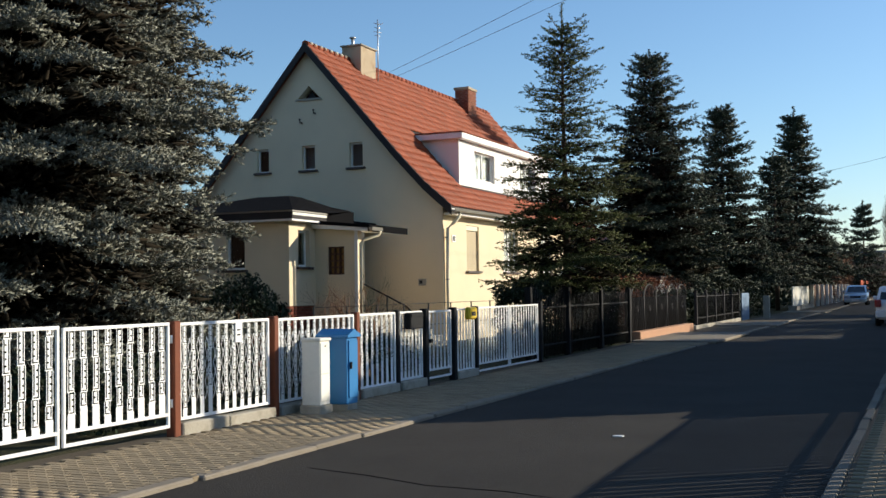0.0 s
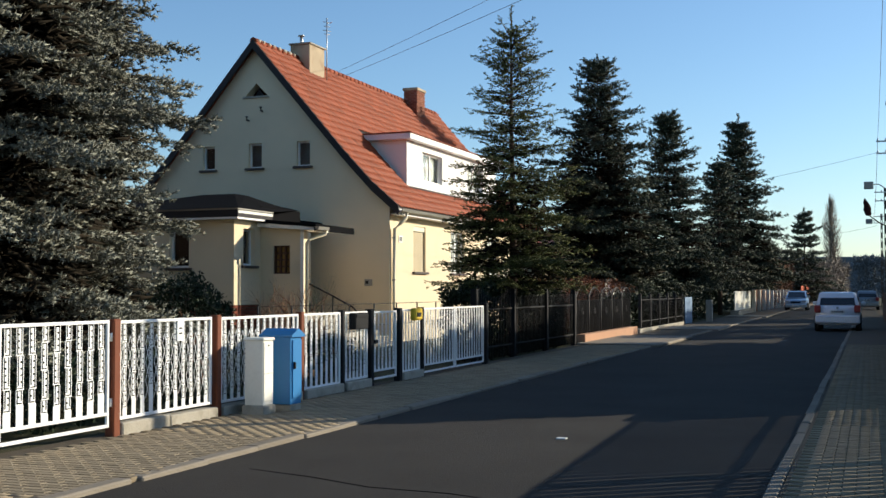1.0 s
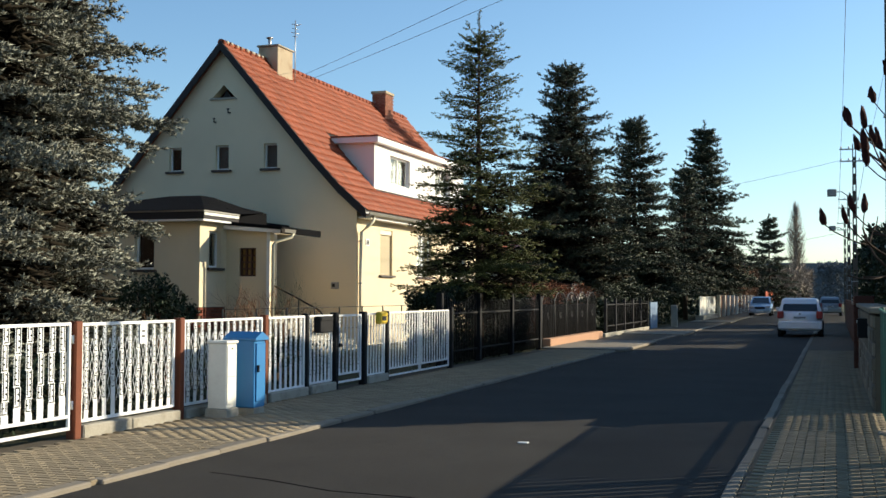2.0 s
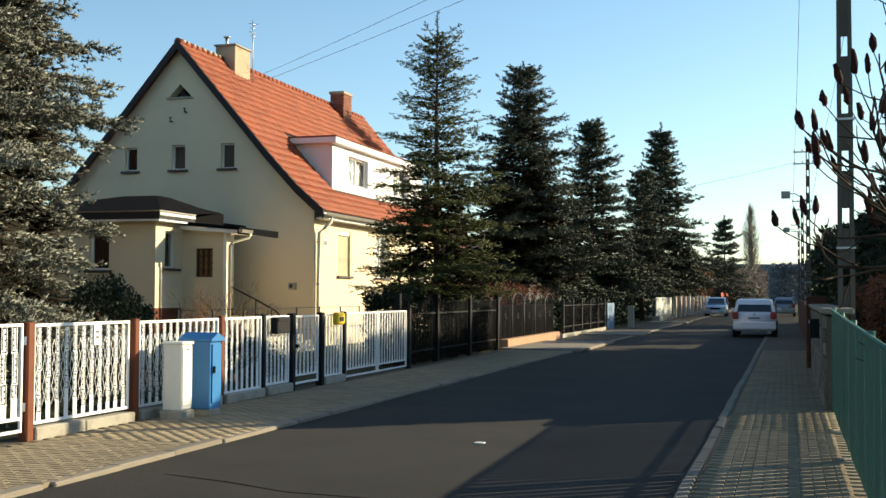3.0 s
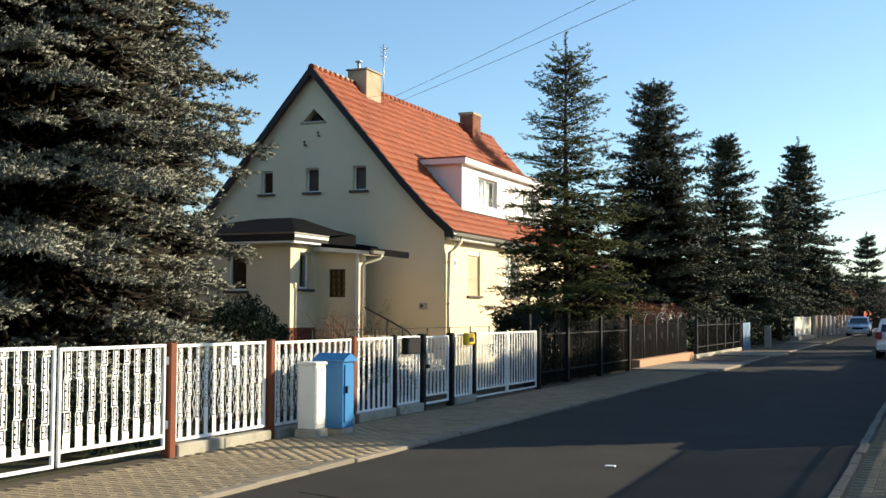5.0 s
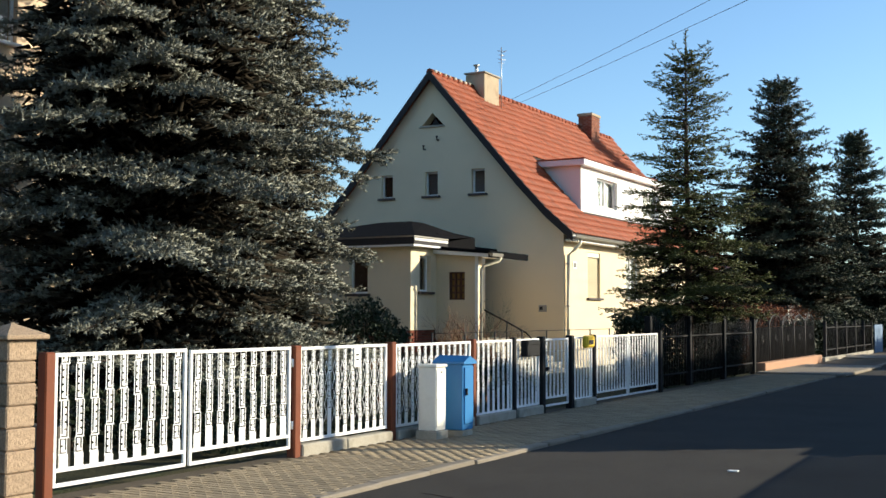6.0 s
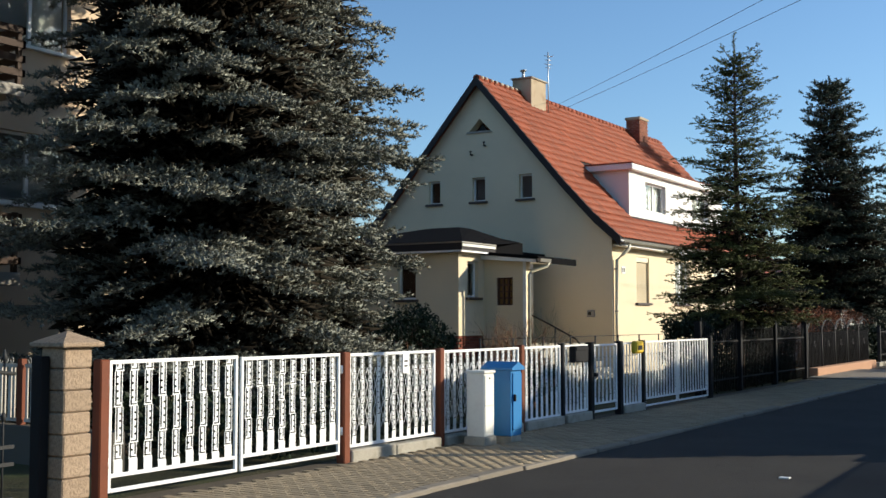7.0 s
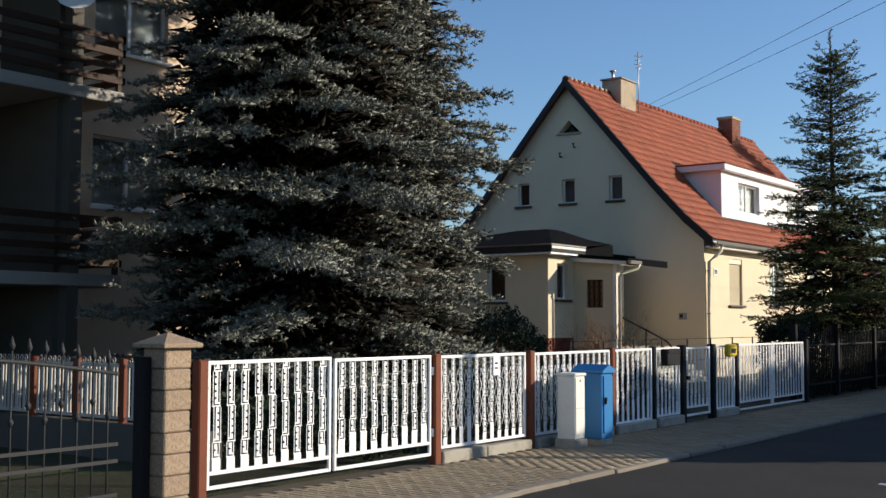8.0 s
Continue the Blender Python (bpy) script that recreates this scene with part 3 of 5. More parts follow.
# roof: overhanging slab, fascia, low hip of felt, and the canopy over the door
part("eave_slab", box((PX0 - 0.3, PY0 - 0.3, PZ1), (PX1 + 0.28, SY + 0.1, PZ1 + 0.05)), WHITE, porch)
part("fascia", box((PX0 - 0.32, PY0 - 0.32, PZ1 + 0.05), (PX1 + 0.3, SY + 0.14, PZ1 + 0.24), 0.01), FASCIA, porch)
part("drip_edge", box((PX0 - 0.34, PY0 - 0.34, PZ1 + 0.24), (PX1 + 0.32, SY + 0.16, PZ1 + 0.28), 0.008), ZINC, porch)
hip = bmesh.new()
zc = PZ1 + 0.28
base = [hip.verts.new(p) for p in ((PX0 - 0.36, PY0 - 0.36, zc), (PX1 + 0.34, PY0 - 0.36, zc), (PX1 + 0.34, SY + 0.1, zc), (PX1 - 0.08, 30.0, zc + 0.2), (PX0 - 0.36, 30.2, zc))]
topv = [hip.verts.new(p) for p in ((-18.42, 28.6, zc + 0.64), (-17.34, 28.6, zc + 0.64), (-17.1, 28.9, zc + 0.6), (-16.7, 30.0, zc + 0.36), (-18.8, 30.2, zc + 0.6))]
for i in range(5):
    hip.faces.new((base[i], base[(i + 1) % 5], topv[(i + 1) % 5], topv[i]))
hip.faces.new(topv)
hip.faces.new(base[::-1])
bmesh.ops.recalc_face_normals(hip, faces=hip.faces)
part("felt_roof", hip, FELT, porch, "dark bitumen felt roof")
part("rear_fascia", box((PX0, SY + 0.17, PZ1 + 0.01), (PX1 - 0.06, 30.05, zc + 0.18), 0.01), FELT, porch)
part("rear_roof", box((PX0, 30.06, PZ1 - 0.02), (PX1 - 0.3, HY0, zc - 0.05), 0.01), FELT, porch)
part("lit_fascia", box((PX1 + 0.301, PY0 - 0.3, PZ1 + 0.15), (PX1 + 0.315, SY + 0.12, PZ1 + 0.22)), OFFWHITE, porch, "cream painted eave board")
can = prism(bmesh.new(), [(PX1 + 0.002, PZ1 - 0.14), (PX1 + 0.002, PZ1 - 0.02), (SX + 0.42, PZ1 - 0.18), (SX + 0.42, PZ1 - 0.27)], "y", SY - 0.2, 29.75)
part("canopy", can, WHITE, porch, "white canopy slab over the door")
cfelt = prism(bmesh.new(), [(PX1 + 0.002, PZ1 - 0.016), (PX1 + 0.002, PZ1 + 0.08), (SX + 0.48, PZ1 - 0.1), (SX + 0.48, PZ1 - 0.28), (SX + 0.424, PZ1 - 0.28), (SX + 0.424, PZ1 - 0.176)], "y", SY - 0.23, 29.8)
part("canopy_felt", cfelt, FELT, porch)
gt = bmesh.new()
prism(gt, [(SX + 0.49, PZ1 - 0.17), (SX + 0.51, PZ1 - 0.26), (SX + 0.59, PZ1 - 0.26), (SX + 0.61, PZ1 - 0.17)], "y", 27.3, 27.95)
part("canopy_gutter", gt, ZINC, porch)
part("gutter_pipe", tube(bmesh.new(), [(SX + 0.55, 27.9, PZ1 - 0.25), (SX + 0.53, 27.85, PZ1 - 0.36), (SX + 0.16, 27.6, PZ1 - 0.5), (SX + 0.1, 27.58, PZ1 - 0.6), (SX + 0.1, 27.58, 0.0)], 0.045, 8), PIPE, porch)
part("corner_trim", box((SX - 0.1, SY - 0.02, PZ0 - 0.3), (SX, SY - 0.001, PZ1 - 0.1)), WHITE, porch)
part("landing", box((PX1, SY + 0.0, -0.05), (SX, HY0, 0.95)), CONCRETE, porch)
for k in range(5):
    part("step", box((SX + k * 0.28, SY + 0.3, -0.05), (SX + (k + 1) * 0.28, HY0 - 1.2, 0.78 - k * 0.17)), CONCRETE, porch)
hr = tube(bmesh.new(), [(SX + 0.05, SY + 0.25, 1.78), (SX + 0.75, SY + 0.25, 1.45), (SX + 1.35, SY + 0.25, 1.15), (SX + 1.55, SY + 0.25, 0.95), (SX + 1.57, SY + 0.25, 0.0)], 0.025, 6)
tube(hr, [(SX + 0.75, SY + 0.25, 1.45), (SX + 0.75, SY + 0.25, 0.3)], 0.02, 6)
part("handrail", hr, BLACK, porch)

# ---- white street fence ----
FX = -7.75
fence = thing("white_fence", "white metal fence of key-pattern strips between brown posts", "fence")


def strip_mesh(height, plate, seed):
    """One punched strip: lengths joined to one edge with a thin slot and notches on the other, changing sides, and a plain plate at its foot."""
    r = random.Random(seed)
    bm = bmesh.new()
    t = 0.003
    bx(bm, (-t, -0.05, 0), (t, 0.05, plate))
    side, z = r.choice((1, -1)), plate
    first = r.uniform(0.08, 0.3)

    def bar(u0, u1, v0, v1, off):
        lo, hi = sorted((side * u0 + off, side * u1 + off))
        bx(bm, (-t, lo, v0), (t, hi, v1))
    while z < height - 0.01:
        end = min(z + first, height)
        first = r.uniform(0.24, 0.34)
        off = 0.007 * side
        bar(-0.05, 0.05, z, min(z + 0.012, end), off)
        bar(0.038, 0.045, z + 0.012, end, off)
        bar(-0.045, -0.038, z + 0.012, end, off)
        v = z + 0.024
        while v < end:
            e = min(v + 0.046, end)
            bar(-0.018, 0.018, v, e, off)
            if e + 0.018 < end:
                bar(-0.018, -0.004, e, e + 0.018, off)
            v = e + 0.018
        bar(-0.038, -0.018, z + 0.024, min(z + 0.04, end), off)
        side = -side
        z = end
    return mesh_of("strip", bm, WHITE)


def panel(y0, y1, z0, z1, parent, name, n, seed, low_rail=True, diamonds=False, plate=(0.1, 0.26), zsl=0.0):
    """A welded panel: frame, strips, and bent wire diamonds on some."""
    f = 0.035
    body = bmesh.new()
    bx(body, (FX - 0.015, y0, z1 - f), (FX + 0.015, y1, z1), 0.004)
    pan = part(name, body, WHITE, parent)
    zb = z0 + (0.13 if low_rail else 0.0)
    bars = [((FX - 0.015, y0, z0), (FX + 0.015, y0 + f, z1 - f)), ((FX - 0.015, y1 - f, z0), (FX + 0.015, y1, z1 - f)),
            ((FX - 0.015, y0 + f, zb), (FX + 0.015, y1 - f, zb + f))]
    if low_rail:
        bars.append(((FX - 0.015, y0 + f, z0), (FX + 0.015, y1 - f, z0 + f)))
    for lo, hi in bars:
        part("frame_bar", box(lo, hi, 0.004), WHITE, pan)
    h = z1 - zb - 2 * f
    step = (y1 - y0 - 2 * f) / n
    r = random.Random(seed)
    kinds = [strip_mesh(h, plate[0], seed), strip_mesh(h, plate[1], seed + 1), strip_mesh(h, (plate[0] + plate[1]) / 2, seed + 2)]
    for i in range(n):
        o = part("strip", kinds[r.choice((0, 0, 1, 2))], None, pan)
        o.location = (FX, y0 + f + (i + 0.5) * step, zb + f)
        if not low_rail or step < 0.17:
            o.scale = (1, min(step / 0.2, 0.72), 1)
    if diamonds:
        for i in range(n):
            yc = y0 + f + (i + 0.5) * step
            for s in (1, -1):
                pts = []
                for k in range(8):
                    pts.append((FX + 0.01, yc + s * (step * 0.5 if k % 2 else step * 0.28), zb + f + 0.16 + k * (h - 0.3) / 7))
                part("diamond_wire", tube(bmesh.new(), pts, 0.0035, 4), WHITE, pan)
    return pan


def post(y, mat_, w=0.09, top=1.29, name="post"):
    return part(name, box((FX - w / 2, y - w / 2, 0.0), (FX + w / 2, y + w / 2, top), 0.012), mat_, fence)


post(6.72, RUST, 0.11, 1.31)
gate = thing("driveway_gate", "white double driveway gate of key-pattern strips", "gate")
panel(6.8, 8.47, 0.13, 1.3, gate, "gate_leaf", 9, 11, plate=(0.06, 0.16))
panel(8.52, 10.17, 0.13, 1.28, gate, "gate_leaf", 9, 12, plate=(0.08, 0.2))
for yy in (6.79, 10.19):
    for zz in (0.35, 1.05):
        part("hinge", tube(bmesh.new(), [(FX + 0.02, yy, zz), (FX + 0.02, yy, zz + 0.09)], 0.018, 6), WHITE, gate)
post(10.25, RUST, 0.12)
panel(10.34, 12.19, 0.19, 1.27, fence, "panel", 11, 21, low_rail=False, diamonds=True, plate=(0.08, 0.3))
post(12.3, RUST, 0.11)
panel(12.4, 14.46, 0.18, 1.26, fence, "panel", 12, 31, low_rail=False, diamonds=True, plate=(0.06, 0.2))
post(14.53, RUST, 0.1)
panel(14.6, 15.83, 0.16, 1.26, fence, "panel", 7, 41, low_rail=False, plate=(0.3, 0.36))
post(15.89, BLACK)
panel(15.96, 16.84, 0.18, 1.26, fence, "panel", 6, 51, low_rail=False)
post(16.94, BLACK, 0.12)
wicket = thing("wicket_gate", "white key-pattern wicket gate in black posts", "gate")
panel(17.04, 18.04, 0.12, 1.25, wicket, "gate_leaf", 6, 61, plate=(0.05, 0.1))
part("latch", box((FX - 0.02, 17.06, 0.72), (FX + 0.06, 17.16, 0.78), 0.006), BLACK, wicket)
post(18.14, BLACK, 0.12)
panel(18.25, 19.12, 0.16, 1.26, fence, "panel", 6, 71, low_rail=False)
post(19.2, BLACK, 0.1)
garage_gate = thing("garage_gate", "white double garage gate of narrow strips", "gate")
panel(19.3, 20.96, 0.08, 1.27, garage_gate, "gate_leaf", 11, 81, plate=(0.04, 0.1))
panel(21.0, 22.74, 0.08, 1.27, garage_gate, "gate_leaf", 11, 82, plate=(0.04, 0.1))
post(22.86, BLACK, 0.12, 1.32)
for y0, y1 in ((10.31, 11.2), (11.21, 12.23), (12.37, 13.4), (13.41, 14.47), (14.6, 15.83), (15.95, 16.86), (18.22, 19.14)):
    part("plinth_block", box((FX - 0.1, y0, -0.02), (FX + 0.09, y1, 0.165 + rng.uniform(-0.015, 0.01)), 0.015), CONCRETE, fence, "stained concrete plinth")
mailbox = thing("mailbox", "dark metal mailbox on the white fence", "mailbox")
part("box", box((FX + 0.02, 16.12, 0.98), (FX + 0.14, 16.6, 1.24), 0.015), BLACK, mailbox)
part("flap", box((FX + 0.135, 16.14, 1.17), (FX + 0.15, 16.58, 1.22), 0.004), BLACK, mailbox)
ymail = thing("yellow_mailbox", "yellow newspaper box on the white fence", "mailbox")
part("box", box((FX + 0.02, 18.62, 1.06), (FX + 0.13, 18.98, 1.28), 0.03), YELLOW, ymail)
part("notice", box((FX + 0.13, 18.7, 1.12), (FX + 0.134, 18.9, 1.2)), INK, ymail)
sign = thing("notice_plate", "small white notice plate tied to the fence", "sign")
part("plate", box((FX + 0.016, 11.43, 1.0), (FX + 0.022, 11.57, 1.24), 0.002), WHITE, sign)
for k in range(2):
    part("text_bar", box((FX + 0.022, 11.46, 1.08 + k * 0.06), (FX + 0.0235, 11.53, 1.1 + k * 0.06)), INK, sign)

# stone gate pillar and the neighbour's wrought iron gate
pillar = thing("stone_pillar", "exposed aggregate block gate pillar with pyramid cap", "pillar")
for k in range(8):
    o = part("block", box((-7.73, 6.06, 0.0), (-7.44, 6.35, 0.174), 0.012), GRANITE, pillar)
    o.location = (rng.uniform(-0.004, 0.004), rng.uniform(-0.004, 0.004), k * 0.18)
cap = bmesh.new()
bx(cap, (-7.8, 5.99, 1.435), (-7.37, 6.42, 1.475), 0.008)
vb = [cap.verts.new(p) for p in ((-7.79, 6.0, 1.475), (-7.38, 6.0, 1.475), (-7.38, 6.41, 1.475), (-7.79, 6.41, 1.475))]
vt = cap.verts.new((-7.585, 6.205, 1.57))
for i in range(4):
    cap.faces.new((vb[i], vb[(i + 1) % 4], vt))
part("cap", cap, GRANITE, pillar)
part("side_post", box((-7.72, 5.95, 0.0), (-7.6, 6.05, 1.36), 0.01), BLACK, pillar)
iron = thing("wrought_iron_gate", "dark wrought iron gate with spear finials", "gate")


def arch_z(y):
    return 1.22 + 0.17 * math.sin(math.pi * min(max((5.8 - y) / 3.6, 0), 1))


for zz in (0.2, 0.48, 0.62):
    part("rail", box((FX - 0.015, 2.2, zz), (FX + 0.015, 5.82, zz + 0.03)), DARKIRON, iron)
part("arched_rail", tube(bmesh.new(), [(FX, 5.82 - i * 0.2, arch_z(5.82 - i * 0.2)) for i in range(19)], 0.018, 6), DARKIRON, iron)
for i in range(24):
    y = 5.72 - i * 0.15
    b = tube(bmesh.new(), [(FX, y, 0.12), (FX, y, arch_z(y) + 0.1)], 0.009, 5)
    tube(b, [(FX, y, arch_z(y) + 0.08), (FX, y, arch_z(y) + 0.12), (FX, y, arch_z(y) + 0.2)], [0.008, 0.026, 0.002], 5)
    tube(b, [(FX, y, 0.84 + 0.12 * (i % 2)), (FX, y, 0.88 + 0.12 * (i % 2)), (FX, y, 0.92 + 0.12 * (i % 2))], [0.008, 0.028, 0.008], 5)
    part("bar", b, DARKIRON, iron)
part("post", box((FX - 0.05, 2.05, 0), (FX + 0.05, 2.16, 1.4)), BLACK, iron)
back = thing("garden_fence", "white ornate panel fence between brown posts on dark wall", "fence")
BY = 8.6
part("low_wall", box((-16.0, BY - 0.1, -0.05), (-9.6, BY + 0.1, 0.42), 0.01), SHADERENDER, back)
for i in range(7):
    x0 = -15.9 + i * 0.93
    part("post", box((x0 - 0.06, BY - 0.04, 0.42), (x0 + 0.02, BY + 0.04, 1.2), 0.006), RUST, back)
    if i == 6:
        break
    pn = part("panel", box((x0 + 0.05, BY - 0.015, 1.1), (x0 + 0.84, BY + 0.015, 1.14)), SHADEDWHITE, back)
    part("frame_bar", box((x0 + 0.05, BY - 0.015, 0.46), (x0 + 0.84, BY + 0.015, 0.5)), SHADEDWHITE, pn)
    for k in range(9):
        part("strip", box((x0 + 0.06 + k * 0.087, BY - 0.008, 0.5), (x0 + 0.06 + k * 0.087 + (0.055 if k % 2 else 0.035), BY + 0.008, 1.1)), SHADEDWHITE, pn)
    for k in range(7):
        part("scroll", tube(bmesh.new(), [(x0 + 0.12 + k * 0.1 + 0.03 * math.cos(a), BY, 1.18 + 0.035 * math.sin(a)) for a in [j * math.pi / 3 for j in range(7)]], 0.007, 4), SHADEDWHITE, pn)

# street cabinets
cab = thing("telecom_cabinet", "cream enamelled street cabinet on concrete base", "cabinet")
part("base", box((-7.51, 12.52, 0.0), (-7.19, 12.83, 0.15), 0.015), CONCRETE, cab)
part("body", box((-7.48, 12.545, 0.15), (-7.22, 12.805, 0.96), 0.008), OFFWHITE, cab)
part("lid", box((-7.5, 12.525, 0.96), (-7.2, 12.825, 1.0), 0.012), OFFWHITE, cab)
dr = part("door", box((-7.222, 12.56, 0.2), (-7.21, 12.79, 0.94), 0.004), OFFWHITE, cab)
part("seam", box((-7.21, 12.56, 0.545), (-7.2085, 12.79, 0.55)), CONCRETE, dr)
part("lock", tube(bmesh.new(), [(-7.21, 12.67, 0.9), (-7.2, 12.67, 0.9)], 0.01, 8), INK, dr)
bc = thing("electric_cabinet", "blue painted steel cabinet with ridged roof", "cabinet")
part("base", box((-7.46, 13.06, 0.0), (-7.1, 13.34, 0.12), 0.012), CONCRETE, bc, "stained concrete base")
part("body", box((-7.5, 13.04, 0.12), (-7.1, 13.34, 0.99), 0.008), BLUE, bc)
rf = bmesh.new()
prism(rf, [(13.01, 0.99), (13.37, 0.99), (13.37, 1.02), (13.19, 1.1), (13.01, 1.02)], "x", -7.54, -7.06)
part("roof", rf, BLUE, bc)
bd = part("door", box((-7.1, 13.08, 0.2), (-7.082, 13.32, 0.95), 0.004), BLUE, bc)
part("handle", box((-7.082, 13.09, 0.58), (-7.055, 13.12, 0.67), 0.004), BLACK, bd, "black latch")
part("lock", tube(bmesh.new(), [(-7.082, 13.14, 0.6), (-7.07, 13.14, 0.6)], 0.012, 8), METAL, bd)

# ---- trees ----
# a shoot: a tapered brush of needles round a thin core
_tv = [(0, 0.3, 0), (0, -0.16, 0.26), (0, -0.16, -0.26), (0.55, -0.34, 0), (0.55, 0.17, 0.3), (0.55, 0.17, -0.3), (1, 0, 0)]
_tf = [(0, 1, 4), (1, 2, 3), (2, 0, 5), (4, 5, 6), (5, 3, 6), (3, 4, 6)]
for a in range(6):
    an = a * 2.4
    x0 = 0.0 + 0.12 * a
    n0 = len(_tv)
    _tv += [(x0, 0.1 * math.cos(an + 1.2), 0.1 * math.sin(an + 1.2)), (x0 + 0.15, 0.1 * math.cos(an - 1.2), 0.1 * math.sin(an - 1.2)), (x0 + 0.3, math.cos(an), math.sin(an))]
    _tf.append((n0, n0 + 1, n0 + 2))
TWIG_V, TWIG_F = np.array(_tv, float), np.array(_tf)


def spruce(name, at, height, radius, needles, seed, label, low=0.5, power=0.75, shoot=(0.12, 0.035), whorl=0.45, limbs_n=6, droop=0.25,
           branchlet=0.16, spread=0.42, thin_top=0.0, leader=0.5, rise_top=0.7, bare=0.25, hang=0.25, inner=40):
    """A spruce: trunk, tiers of limbs, side branchlets in flat drooping fans on each limb, and needled shoots on every branchlet."""
    r = np.random.RandomState(seed)
    t = thing(name, label, "tree", "spruces along the street", at)
    part("trunk", tube(bmesh.new(), [(0, 0, -0.1), (0.02, 0.01, height * 0.3), (-0.02, 0.02, height * 0.7), (0, 0, height)], [0.015 * height, 0.011 * height, 0.005 * height, 0.008], 8), BARK, t)
    wood = bmesh.new()
    P, A, S, IP, IA, IS = [], [], [], [], [], []
    z = low
    up = np.array([0, 0, 1.0])
    while z < height - leader:
        k = 1 - (z - low * 0.3) / height
        L0 = radius * max(k, 0.02) ** power
        n = max(4, int(round(limbs_n * (0.65 + 0.4 * k))))
        ph = r.rand() * 6.28
        for i in range(n):
            an = ph + 6.283 * i / n + r.uniform(-0.35, 0.35)
            L = L0 * (r.uniform(0.62, 1.0) if r.rand() < 0.8 else r.uniform(1.0, 1.16))
            d = np.array([math.cos(an), math.sin(an), 0.0])
            side = np.array([-d[1], d[0], 0])
            rise = r.uniform(-0.1, 0.15) + rise_top * max(0.0, 0.62 - k) / 0.62
            dr = droop * (0.3 + 0.7 * min(1, k * 1.6)) * r.uniform(0.7, 1.3)
            zz = z + r.uniform(-0.35, 0.35) * whorl
            bend = r.uniform(-0.12, 0.12)

            def spine(q):
                q = np.asarray(q, float)
                h = zz + L * (rise * q - dr * q * q + (dr * 0.55) * q ** 4)
                return d * (L * q)[..., None] + side * (L * bend * q * q)[..., None] + up * h[..., None]
            pts = spine([0, 0.35, 0.7, 1.0])
            tube(wood, [tuple(p) for p in pts], [0.008 + 0.01 * L, 0.007 + 0.006 * L, 0.004 + 0.003 * L, 0.003], 3)
            # branchlets on both sides, longest in the middle of the limb, and a few above
            m = max(3, int(L * (1 - bare) / branchlet))
            for j in range(m + 1):
                q = bare + (1 - bare) * (j + r.uniform(-0.3, 0.3)) / m
                q = min(max(q, 0.05), 1.0)
                o = spine([q])[0]
                for sg in (-1, 1, 0):
                    if j == m and sg:
                        continue
                    if sg == 0 and j < m and r.rand() > 0.45:
                        continue
                    bl = (spread * L * (1.08 - q) ** 0.75 * min(1, 0.35 + 1.6 * q) + 0.06) * r.uniform(0.6, 1.2)
                    if sg == 0:
                        bl = min(bl * 0.5, 0.3) + 0.05
                    bl = min(bl, 1.25)
                    fwd = r.uniform(0.55, 1.0)
                    bd = d * fwd + side * (sg * r.uniform(0.7, 1.0)) + up * (r.uniform(-0.12, 0.14) + (0.5 if sg == 0 and j < m else 0.0) + 0.5 * rise * (k < 0.5))
                    bd /= np.linalg.norm(bd)
                    ns = max(2, int(bl / (shoot[0] * 0.3) * (1 - thin_top * (1 - k))))
                    u = (np.arange(ns) + r.rand(ns)) / ns
                    sag = -hang * bl * u * u * r.uniform(0.3, 1.4)
                    c = o + bd * (bl * u)[:, None] + up * sag[:, None]
                    alt = np.where(np.arange(ns) % 2 == 0, 1.0, -1.0) * r.uniform(0.25, 0.95, ns)
                    cross = np.cross(bd, up)
                    a = bd * r.uniform(0.75, 1.1, ns)[:, None] + cross * alt[:, None] + up * (r.uniform(-0.3, 0.45, ns))[:, None]
                    P.append(c)
                    A.append(a)
                    S.append(r.uniform(0.7, 1.25, ns) * (1.0 - 0.25 * u))
        # old bare twigs round the trunk, near-black to paint shade into crown gaps
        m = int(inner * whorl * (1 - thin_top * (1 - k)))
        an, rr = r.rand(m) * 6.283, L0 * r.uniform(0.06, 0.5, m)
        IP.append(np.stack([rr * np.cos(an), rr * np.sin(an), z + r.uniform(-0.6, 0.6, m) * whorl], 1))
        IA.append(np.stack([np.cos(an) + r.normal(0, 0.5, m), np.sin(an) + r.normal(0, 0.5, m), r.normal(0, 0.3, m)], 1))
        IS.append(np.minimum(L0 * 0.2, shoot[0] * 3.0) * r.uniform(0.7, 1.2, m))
        z += whorl * r.uniform(0.75, 1.25) * (0.55 + 0.45 * min(1, k * 2))
    # the leader and its last small shoots
    q = np.repeat(np.arange(height - leader - 0.25, height, shoot[0] * 0.5), 2)
    an = r.rand(len(q)) * 6.28
    P.append(np.stack([0 * q, 0 * q, q], 1))
    A.append(np.stack([np.cos(an), np.sin(an), 1.5 + 0 * q], 1))
    S.append(np.full(len(q), 0.7))
    P, A, S = np.concatenate(P), np.concatenate(A), np.concatenate(S)
    fat = r.uniform(0.8, 1.25, len(P))
    size = np.stack([shoot[0] * S, shoot[1] * fat, shoot[1] * fat], 1)
    v, f = scatter(TWIG_V, TWIG_F, P, A, r.normal(0, 1, (len(P), 3)), size)
    part("branchwork", wood, BARK, t)
    part("crown", raw_mesh("crown", v, f, needles), None, t)
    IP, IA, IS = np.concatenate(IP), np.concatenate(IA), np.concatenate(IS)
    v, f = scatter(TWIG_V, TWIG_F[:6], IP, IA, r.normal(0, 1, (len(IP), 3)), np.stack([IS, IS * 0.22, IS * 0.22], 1))
